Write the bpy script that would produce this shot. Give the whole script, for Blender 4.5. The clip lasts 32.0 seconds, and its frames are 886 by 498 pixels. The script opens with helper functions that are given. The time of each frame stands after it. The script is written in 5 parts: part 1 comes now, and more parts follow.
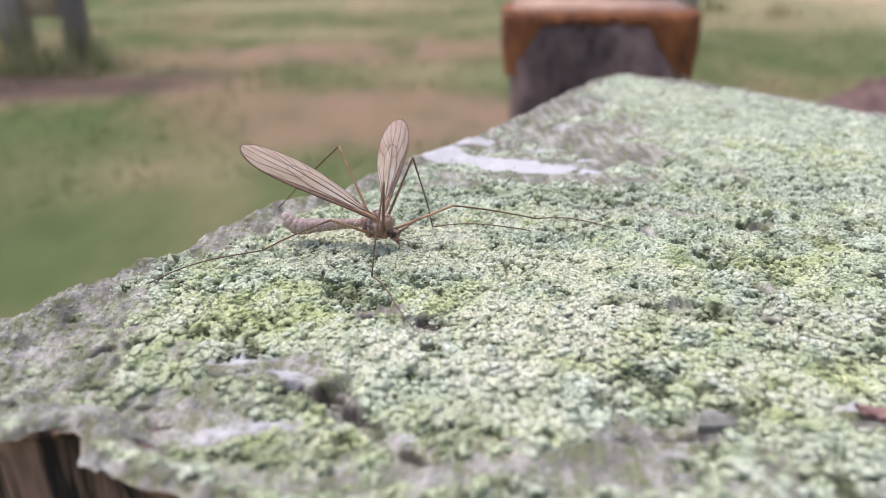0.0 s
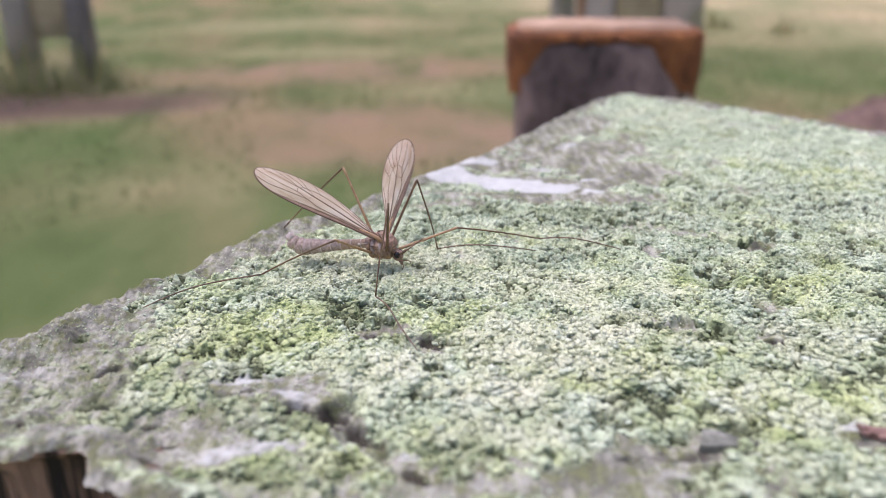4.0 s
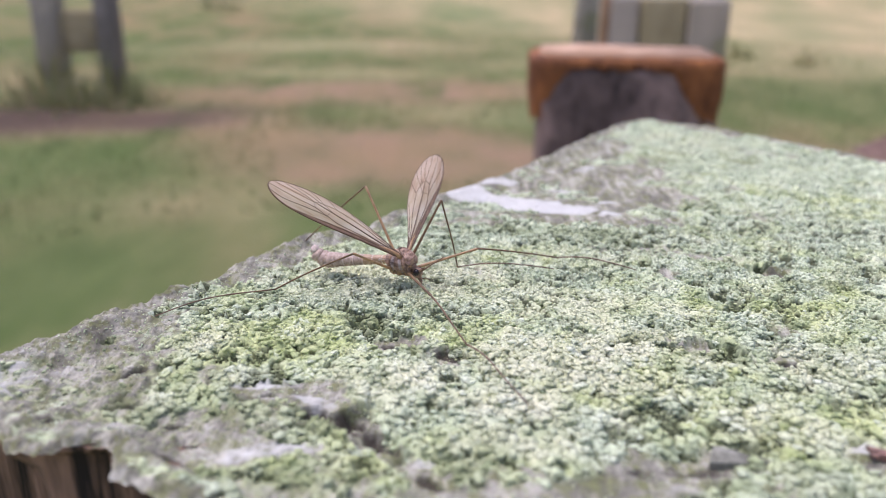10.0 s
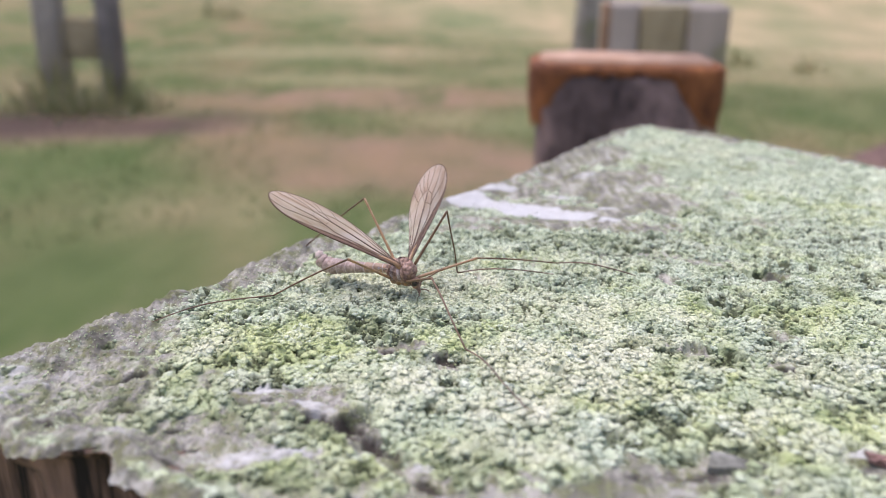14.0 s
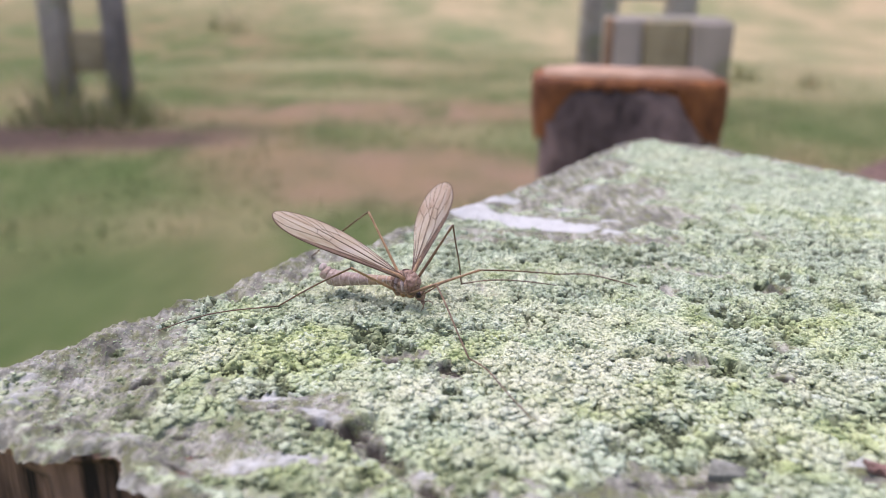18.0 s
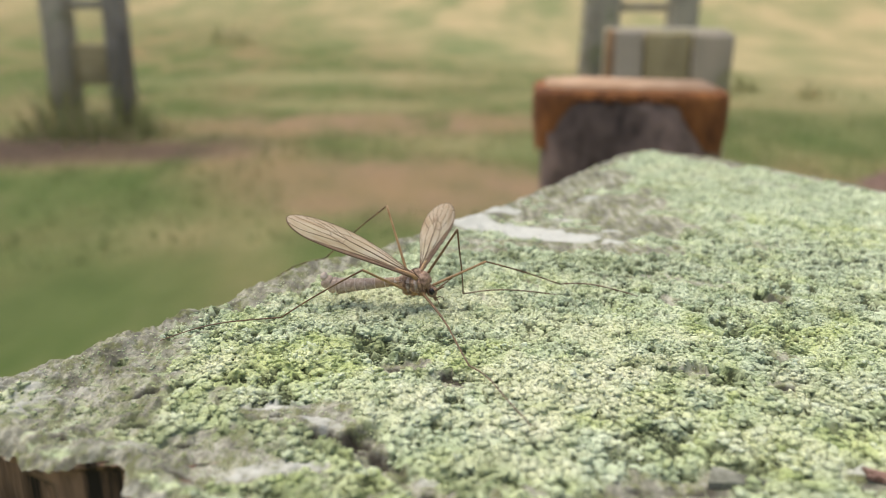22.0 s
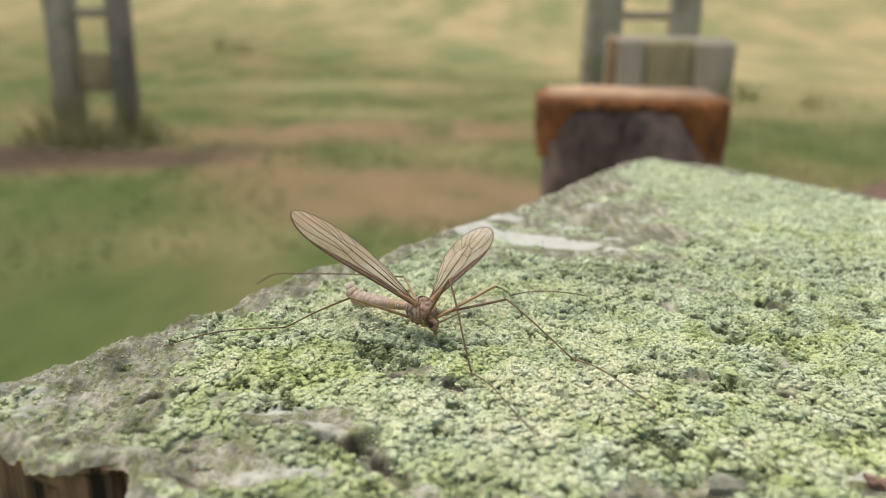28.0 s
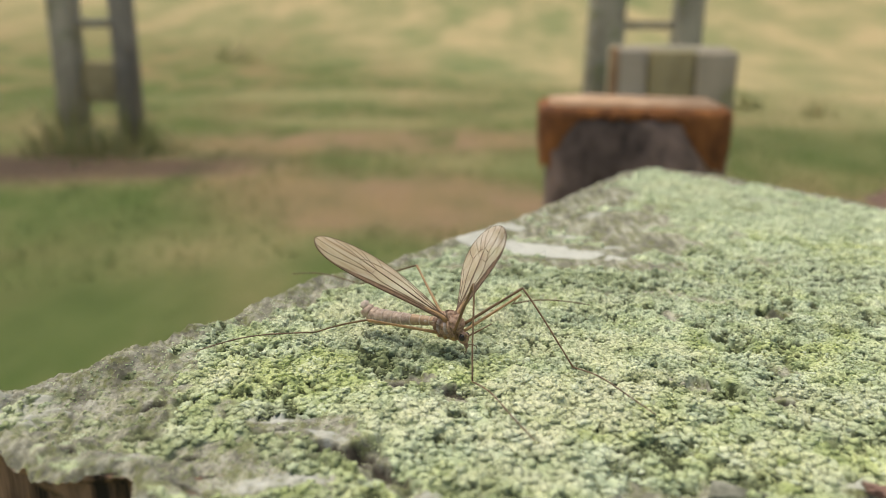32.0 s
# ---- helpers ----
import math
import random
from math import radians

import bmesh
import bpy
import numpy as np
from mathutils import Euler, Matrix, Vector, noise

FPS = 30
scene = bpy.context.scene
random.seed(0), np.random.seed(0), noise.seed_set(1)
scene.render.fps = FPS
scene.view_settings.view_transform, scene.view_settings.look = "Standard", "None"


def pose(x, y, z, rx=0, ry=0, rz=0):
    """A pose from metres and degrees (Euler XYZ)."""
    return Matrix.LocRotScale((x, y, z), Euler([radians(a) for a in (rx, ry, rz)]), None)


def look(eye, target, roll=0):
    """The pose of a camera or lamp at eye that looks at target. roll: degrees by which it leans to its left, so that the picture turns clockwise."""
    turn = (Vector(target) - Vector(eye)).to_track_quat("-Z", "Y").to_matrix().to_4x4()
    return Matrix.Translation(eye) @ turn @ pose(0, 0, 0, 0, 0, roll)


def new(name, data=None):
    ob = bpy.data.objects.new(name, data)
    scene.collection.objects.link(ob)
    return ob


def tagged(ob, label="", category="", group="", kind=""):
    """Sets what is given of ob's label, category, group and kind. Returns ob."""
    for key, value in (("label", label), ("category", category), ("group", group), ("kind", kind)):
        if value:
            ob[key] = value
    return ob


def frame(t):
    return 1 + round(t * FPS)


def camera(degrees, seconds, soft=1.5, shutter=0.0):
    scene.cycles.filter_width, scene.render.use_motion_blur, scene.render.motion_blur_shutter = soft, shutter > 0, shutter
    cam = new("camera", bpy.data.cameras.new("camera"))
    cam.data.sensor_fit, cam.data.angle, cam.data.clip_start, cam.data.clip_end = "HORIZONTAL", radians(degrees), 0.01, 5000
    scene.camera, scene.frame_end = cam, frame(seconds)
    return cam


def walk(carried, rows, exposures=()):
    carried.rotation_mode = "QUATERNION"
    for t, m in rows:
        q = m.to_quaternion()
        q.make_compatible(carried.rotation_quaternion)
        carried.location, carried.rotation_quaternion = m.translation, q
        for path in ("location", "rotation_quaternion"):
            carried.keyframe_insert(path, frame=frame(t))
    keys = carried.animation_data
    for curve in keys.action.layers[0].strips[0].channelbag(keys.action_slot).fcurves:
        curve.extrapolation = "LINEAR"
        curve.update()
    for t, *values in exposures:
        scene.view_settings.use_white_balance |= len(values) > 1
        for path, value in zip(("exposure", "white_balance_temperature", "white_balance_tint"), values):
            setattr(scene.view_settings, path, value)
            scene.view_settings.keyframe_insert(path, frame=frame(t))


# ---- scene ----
PATH = [
    (0, (0.01094, -0.09590, 0.04839), (0.01128, 0.18028, -0.06876), -0.56),
    (0.5, (0.01094, -0.09618, 0.04863), (0.01087, 0.18044, -0.06747), -0.58),
    (1, (0.01104, -0.09634, 0.04872), (0.01033, 0.18077, -0.06622), -0.63),
    (1.5, (0.01111, -0.09600, 0.04880), (0.01045, 0.18122, -0.06585), -0.69),
    (2, (0.01121, -0.09632, 0.04898), (0.01019, 0.18131, -0.06470), -0.76),
    (2.5, (0.01123, -0.09627, 0.04902), (0.01021, 0.18165, -0.06395), -0.79),
    (3, (0.01127, -0.09673, 0.04933), (0.00988, 0.18164, -0.06252), -0.88),
    (3.5, (0.01129, -0.09655, 0.04914), (0.00974, 0.18201, -0.06222), -0.84),
    (5.5, (0.01127, -0.09748, 0.04922), (0.00908, 0.18221, -0.05926), -0.87),
    (6, (0.01127, -0.09756, 0.04919), (0.00882, 0.18239, -0.05859), -0.87),
    (6.5, (0.01114, -0.09779, 0.04908), (0.00861, 0.18238, -0.05815), -0.83),
    (7, (0.01108, -0.09793, 0.04906), (0.00853, 0.18239, -0.05778), -0.75),
    (7.5, (0.01099, -0.09814, 0.04892), (0.00821, 0.18230, -0.05759), -0.71),
    (8, (0.01124, -0.09866, 0.04936), (0.00598, 0.18233, -0.05561), -0.43),
    (8.5, (0.01111, -0.09892, 0.04921), (0.00411, 0.18246, -0.05458), -0.09),
    (9, (0.01122, -0.09910, 0.04918), (0.00334, 0.18249, -0.05401), 0.07),
    (9.5, (0.01102, -0.09945, 0.04906), (0.00275, 0.18226, -0.05379), 0.24),
    (10, (0.01099, -0.09936, 0.04908), (0.00270, 0.18236, -0.05373), 0.34),
    (10.5, (0.01103, -0.09932, 0.04917), (0.00307, 0.18249, -0.05341), 0.34),
    (11, (0.01104, -0.09946, 0.04895), (0.00289, 0.18248, -0.05325), 0.37),
    (11.5, (0.01092, -0.09958, 0.04886), (0.00297, 0.18226, -0.05361), 0.43),
    (12, (0.01092, -0.09960, 0.04894), (0.00282, 0.18228, -0.05342), 0.40),
    (12.5, (0.01106, -0.09967, 0.04906), (0.00277, 0.18238, -0.05280), 0.37),
    (13, (0.01107, -0.09975, 0.04916), (0.00265, 0.18250, -0.05215), 0.39),
    (13.5, (0.01099, -0.09967, 0.04913), (0.00278, 0.18272, -0.05180), 0.42),
    (14, (0.01115, -0.09979, 0.04906), (0.00262, 0.18275, -0.05141), 0.38),
    (14.5, (0.01089, -0.09991, 0.04890), (0.00267, 0.18266, -0.05152), 0.48),
    (16.5, (0.01089, -0.10121, 0.04894), (0.00151, 0.18208, -0.04935), 0.57),
    (17, (0.01077, -0.10130, 0.04872), (0.00109, 0.18217, -0.04903), 0.59),
    (17.5, (0.01104, -0.10133, 0.04904), (0.00105, 0.18253, -0.04753), 0.51),
    (18, (0.01113, -0.10139, 0.04918), (0.00114, 0.18282, -0.04634), 0.48),
    (18.5, (0.01111, -0.10121, 0.04920), (0.00153, 0.18327, -0.04557), 0.48),
    (19, (0.01161, -0.10145, 0.04988), (0.00189, 0.18343, -0.04367), 0.28),
    (19.5, (0.01132, -0.10205, 0.04946), (0.00114, 0.18306, -0.04333), 0.26),
    (20, (0.01149, -0.10206, 0.04966), (0.00078, 0.18316, -0.04273), 0.21),
    (20.5, (0.01137, -0.10213, 0.04957), (0.00071, 0.18318, -0.04254), 0.24),
    (21, (0.01133, -0.10202, 0.04942), (0.00068, 0.18333, -0.04257), 0.30),
    (21.5, (0.01135, -0.10221, 0.04944), (0.00058, 0.18322, -0.04230), 0.32),
    (22, (0.01125, -0.10235, 0.04926), (0.00040, 0.18319, -0.04213), 0.36),
    (22.5, (0.01123, -0.10233, 0.04938), (0.00038, 0.18320, -0.04203), 0.37),
    (23, (0.01125, -0.10251, 0.04931), (0.00021, 0.18313, -0.04175), 0.40),
    (23.5, (0.01106, -0.10256, 0.04910), (0.00006, 0.18314, -0.04176), 0.44),
    (24, (0.01117, -0.10271, 0.04921), (-0.00012, 0.18305, -0.04143), 0.44),
    (24.5, (0.01105, -0.10273, 0.04910), (-0.00020, 0.18306, -0.04144), 0.50),
    (25, (0.01107, -0.10264, 0.04918), (0.00011, 0.18313, -0.04146), 0.45),
    (25.5, (0.01111, -0.10286, 0.04920), (-0.00012, 0.18292, -0.04136), 0.37),
    (27.5, (0.01106, -0.10315, 0.04927), (-0.00040, 0.18311, -0.03975), 0.46),
    (28, (0.01119, -0.10300, 0.04928), (-0.00041, 0.18343, -0.03918), 0.45),
    (28.5, (0.01127, -0.10299, 0.04952), (-0.00026, 0.18353, -0.03863), 0.40),
    (29, (0.01121, -0.10324, 0.04956), (-0.00057, 0.18340, -0.03819), 0.44),
    (29.5, (0.01129, -0.10333, 0.04966), (-0.00074, 0.18356, -0.03721), 0.36),
    (30, (0.01128, -0.10339, 0.04969), (-0.00078, 0.18362, -0.03681), 0.35),
    (30.5, (0.01130, -0.10370, 0.04964), (-0.00110, 0.18351, -0.03612), 0.33),
    (31, (0.01133, -0.10364, 0.04948), (-0.00124, 0.18366, -0.03594), 0.34),
    (31.5, (0.01130, -0.10366, 0.04953), (-0.00123, 0.18364, -0.03595), 0.36),
    (32, (0.01147, -0.10388, 0.04959), (-0.00138, 0.18351, -0.03553), 0.33),
]

cam = camera(60.0, 32.0, soft=0.9)
EXPOSURES = [(0, 0.1, 5850, 27), (18.2, 0.1, 5850, 27), (20, 0.06, 6450, 10), (28, -0.09, 6950, 6), (32, -0.16, 7150, 5)]
walk(cam, [(t, look(eye, target, roll)) for t, eye, target, roll in PATH], EXPOSURES)
# a phone lens close to its subject: small aperture, focus on the insect
cam.data.dof.use_dof = True
cam.data.dof.focus_distance = 0.1175
cam.data.dof.aperture_fstop = 18.0

# ---------------------------------------------------------------- light: bright overcast sky
world = bpy.data.worlds.new("sky")
scene.world = world
world.use_nodes = True
wn = world.node_tree
sky = wn.nodes.new("ShaderNodeTexSky")
sky.sky_type = "NISHITA"
sky.sun_disc = False
sky.sun_elevation = radians(75)
sky.sun_rotation = radians(292)
sky.dust_density = 4.0
wn.links.new(sky.outputs[0], wn.nodes["Background"].inputs[0])
wn.nodes["Background"].inputs[1].default_value = 0.15
sun_data = bpy.data.lights.new("sun", "SUN")
sun_data.energy = 2.2
sun_data.angle = radians(50)
sun_data.color = (1.0, 0.95, 0.88)
sun = new("sun", sun_data)
sun.matrix_basis = look((-0.30, 0.12, 1.25), (0, 0, 0))


# ---------------------------------------------------------------- small tools
def node(nt, kind, **values):
    n = nt.nodes.new(kind)
    for key, value in values.items():
        if key in n.inputs:
            n.inputs[key].default_value = value
    return n


def ramp(nt, source, stops):
    n = nt.nodes.new("ShaderNodeValToRGB")
    els = n.color_ramp.elements
    while len(els) < len(stops):
        els.new(0.5)
    for e, (p, c) in zip(els, stops):
        e.position = p
        e.color = (*c, 1) if len(c) == 3 else c
    nt.links.new(source, n.inputs[0])
    return n.outputs[0]


def noise_tex(nt, co, scale, detail=4.0, rough=0.55):
    n = nt.nodes.new("ShaderNodeTexNoise")
    n.inputs["Scale"].default_value = scale
    n.inputs["Detail"].default_value = detail
    n.inputs["Roughness"].default_value = rough
    nt.links.new(co, n.inputs["Vector"])
    return n.outputs["Fac"]


def mix(nt, fac, a, b, blend="MIX"):
    n = nt.nodes.new("ShaderNodeMix")
    n.data_type = "RGBA"
    n.blend_type = blend
    for slot, v in ((0, fac), (6, a), (7, b)):
        if isinstance(v, (int, float)):
            n.inputs[slot].default_value = v
        elif isinstance(v, tuple):
            n.inputs[slot].default_value = (*v, 1)
        else:
            nt.links.new(v, n.inputs[slot])
    return n.outputs[2]


def calc(nt, op, a, b=0.0, clamp=False):
    n = nt.nodes.new("ShaderNodeMath")
    n.operation = op
    n.use_clamp = clamp
    for slot, v in ((0, a), (1, b)):
        if isinstance(v, (int, float)):
            n.inputs[slot].default_value = v
        else:
            nt.links.new(v, n.inputs[slot])
    return n.outputs[0]


def base_material(name, rough=0.8):
    m = bpy.data.materials.new(name)
    m.use_nodes = True
    nt = m.node_tree
    bsdf = nt.nodes["Principled BSDF"]
    bsdf.inputs["Roughness"].default_value = rough
    co = nt.nodes.new("ShaderNodeNewGeometry").outputs["Position"]
    return m, nt, bsdf, co


def object_space(nt):
    return nt.nodes.new("ShaderNodeTexCoord").outputs["Object"]


def bump(nt, bsdf, height, distance, strength=1.0):
    n = nt.nodes.new("ShaderNodeBump")
    n.inputs["Strength"].default_value = strength
    n.inputs["Distance"].default_value = distance
    nt.links.new(height, n.inputs["Height"])
    nt.links.new(n.outputs[0], bsdf.inputs["Normal"])


def attr(nt, name):
    n = nt.nodes.new("ShaderNodeAttribute")
    n.attribute_name = name
    return n


def mesh_arrays(name, verts, faces, material=None, smooth=True):
    """A mesh from numpy arrays; faces of one size each."""
    me = bpy.data.meshes.new(name)
    verts = np.asarray(verts, np.float32)
    faces = np.asarray(faces, np.int32)
    n, k = faces.shape
    me.vertices.add(len(verts))
    me.vertices.foreach_set("co", verts.ravel())
    me.loops.add(n * k)
    me.loops.foreach_set("vertex_index", faces.ravel())
    me.polygons.add(n)
    me.polygons.foreach_set("loop_start", np.arange(0, n * k, k, dtype=np.int32))
    me.update(calc_edges=True)
    if smooth:
        me.polygons.foreach_set("use_smooth", np.ones(n, bool))
    if material:
        me.materials.append(material)
    return me


def colours(me, name, rgba):
    a = me.color_attributes.new(name, "FLOAT_COLOR", "POINT")
    a.data.foreach_set("color", np.asarray(rgba, np.float32).ravel())


def child(name, me, parent, label="", kind=""):
    ob = new(name, me)
    ob.parent = parent
    tagged(ob, label=label, kind=kind)
    return ob


def part(name, bm, material, parent, label="", smooth=True):
    me = bpy.data.meshes.new(name)
    bm.to_mesh(me)
    bm.free()
    me.materials.append(material)
    if smooth:
        me.polygons.foreach_set("use_smooth", np.ones(len(me.polygons), bool))
    return child(name, me, parent, label)


def lattice(ix, iy, seed):
    """Pseudo-random numbers in 0..1 for whole-number cells."""
    h = (ix.astype(np.int64) * 374761393 + iy.astype(np.int64) * 668265263 + seed * 1442695041) & 0xFFFFFFFF
    h = ((h ^ (h >> 13)) * 1274126177) & 0xFFFFFFFF
    return ((h ^ (h >> 16)) & 0xFFFFFF) / float(0xFFFFFF)


def vnoise(x, y, seed):
    """Smooth value noise, -1..1."""
    ix, iy = np.floor(x), np.floor(y)
    fx, fy = x - ix, y - iy
    fx, fy = fx * fx * (3 - 2 * fx), fy * fy * (3 - 2 * fy)
    a, b = lattice(ix, iy, seed), lattice(ix + 1, iy, seed)
    c, d = lattice(ix, iy + 1, seed), lattice(ix + 1, iy + 1, seed)
    return 2 * ((a + (b - a) * fx) * (1 - fy) + (c + (d - c) * fx) * fy) - 1


def fbm(x, y, seed, octaves=4):
    total, amp = 0, 1.0
    for o in range(octaves):
        total = total + amp * vnoise(x, y, seed + o)
        x, y, amp = x * 2.03 + 3.1, y * 2.03 - 1.7, amp * 0.5
    return total / 1.9


def cells(x, y, seed, jitter=0.9):
    """Distance to the nearest and second nearest of scattered points, and a random number of the nearest one."""
    ix, iy = np.floor(x), np.floor(y)
    d1 = np.full(x.shape, 9.0)
    d2 = np.full(x.shape, 9.0)
    who = np.zeros(x.shape)
    for ox in (-1, 0, 1):
        for oy in (-1, 0, 1):
            cx, cy = ix + ox, iy + oy
            px = cx + 0.5 + jitter * (lattice(cx, cy, seed) - 0.5)
            py = cy + 0.5 + jitter * (lattice(cx, cy, seed + 7) - 0.5)
            d = np.hypot(x - px, y - py)
            near = d < d1
            d2 = np.where(near, d1, np.minimum(d2, d))
            who = np.where(near, lattice(cx, cy, seed + 13), who)
            d1 = np.where(near, d, d1)
    return d1, d2, who


def smooth01(a, b, v):
    s = np.clip((v - a) / (b - a), 0, 1)
    return s * s * (3 - 2 * s)


# ---------------------------------------------------------------- materials
def lichen_material(name, lobes):
    """Lichen: pale lobes, crust with shade painted into gaps, bare grey wood where missing."""
    m, nt, bsdf, co = base_material(name, 0.95)
    sep = nt.nodes.new("ShaderNodeSeparateColor")
    nt.links.new(attr(nt, "cover").outputs["Color"], sep.inputs[0])
    cover, white, rnd = sep.outputs
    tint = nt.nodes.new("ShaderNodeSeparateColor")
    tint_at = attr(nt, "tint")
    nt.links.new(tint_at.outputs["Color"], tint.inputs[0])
    yellow, pale, dull = tint.outputs[0], tint.outputs[1], tint_at.outputs["Alpha"]
    mid = noise_tex(nt, co, 190, 3)
    fine = noise_tex(nt, co, 1700, 4, 0.7)
    mint = ramp(nt, mid, [(0.35, (0.49, 0.57, 0.375)), (0.65, (0.68, 0.755, 0.525))])
    green = ramp(nt, mid, [(0.35, (0.45, 0.53, 0.215)), (0.65, (0.66, 0.715, 0.365))])
    lich = mix(nt, yellow, mint, green)
    lich = mix(nt, calc(nt, "MULTIPLY", pale, 0.88), lich, ramp(nt, mid, [(0.35, (0.655, 0.69, 0.425)), (0.65, (0.785, 0.79, 0.555))]))
    lich = mix(nt, ramp(nt, rnd, [(0.70, (0, 0, 0)), (0.98, (0.75, 0.75, 0.75))]), lich, (0.78, 0.84, 0.63))
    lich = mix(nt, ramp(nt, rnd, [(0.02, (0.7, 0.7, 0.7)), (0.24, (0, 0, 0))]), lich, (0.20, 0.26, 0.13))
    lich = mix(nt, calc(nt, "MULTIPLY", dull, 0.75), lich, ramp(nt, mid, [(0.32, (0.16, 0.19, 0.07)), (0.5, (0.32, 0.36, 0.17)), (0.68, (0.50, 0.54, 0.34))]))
    speck = noise_tex(nt, co, 2600, 3, 0.6)
    lich = mix(nt, ramp(nt, speck, [(0.34, (0.75, 0.75, 0.75)), (0.45, (0, 0, 0))]), lich, (0.17, 0.21, 0.10))
    wood = ramp(nt, mid, [(0.32, (0.15, 0.145, 0.11)), (0.5, (0.29, 0.28, 0.22)), (0.66, (0.46, 0.45, 0.37))])
    wood = mix(nt, ramp(nt, noise_tex(nt, co, 420, 4, 0.65), [(0.46, (0, 0, 0)), (0.58, (0.85, 0.85, 0.85))]), wood, (0.20, 0.215, 0.09))
    fibre = nt.nodes.new("ShaderNodeMapping")
    fibre.inputs["Scale"].default_value = (1, 0.16, 1)
    nt.links.new(co, fibre.inputs[0])
    streak = noise_tex(nt, fibre.outputs[0], 620, 4, 0.65)
    wood = mix(nt, ramp(nt, streak, [(0.50, (0, 0, 0)), (0.66, (0.75, 0.75, 0.75))]), wood, (0.56, 0.54, 0.43))
    wood = mix(nt, ramp(nt, streak, [(0.34, (0.7, 0.7, 0.7)), (0.46, (0, 0, 0))]), wood, (0.15, 0.145, 0.11))
    wood = mix(nt, ramp(nt, fine, [(0.36, (0.6, 0.6, 0.6)), (0.48, (0, 0, 0))]), wood, (0.12, 0.11, 0.085))
    col = mix(nt, cover, wood, lich)
    if not lobes:
        # the gap mask paints the shade of crevices and pits into the crust
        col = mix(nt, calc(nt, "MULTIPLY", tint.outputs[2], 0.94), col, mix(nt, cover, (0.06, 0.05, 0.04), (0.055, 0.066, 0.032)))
    col = mix(nt, white, col, mix(nt, noise_tex(nt, co, 330, 5, 0.7), (0.72, 0.725, 0.66), (0.44, 0.44, 0.39)))
    nt.links.new(col, bsdf.inputs["Base Color"])
    bsdf.inputs["Specular IOR Level"].default_value = 0.2
    bump(nt, bsdf, fine, 0.0003, 0.9)
    return m


def bark_material(name, dark, light, scale=60.0, stretch=0.12, moss=None, moss_at=(0.55, 0.7), split=(0.3, 0.7)):
    """Weathered wood with grain that runs up the post."""
    m, nt, bsdf, co = base_material(name, 0.88)
    mp = nt.nodes.new("ShaderNodeMapping")
    mp.inputs["Scale"].default_value = (1, 1, stretch)
    nt.links.new(object_space(nt), mp.inputs[0])
    grain = noise_tex(nt, mp.outputs[0], scale, 6, 0.65)
    blot = noise_tex(nt, co, scale * 0.25, 3)
    col = ramp(nt, grain, [(split[0], dark), (split[1], light)])
    col = mix(nt, ramp(nt, blot, [(0.4, (0, 0, 0)), (0.65, (0.6, 0.6, 0.6))]), col, tuple(c * 0.55 for c in dark))
    if moss:
        col = mix(nt, ramp(nt, noise_tex(nt, co, scale * 0.4, 4), [(moss_at[0], (0, 0, 0)), (moss_at[1], (0.85, 0.85, 0.85))]), col, moss)
    nt.links.new(col, bsdf.inputs["Base Color"])
    bump(nt, bsdf, grain, 0.15 / scale, 0.8)
    return m


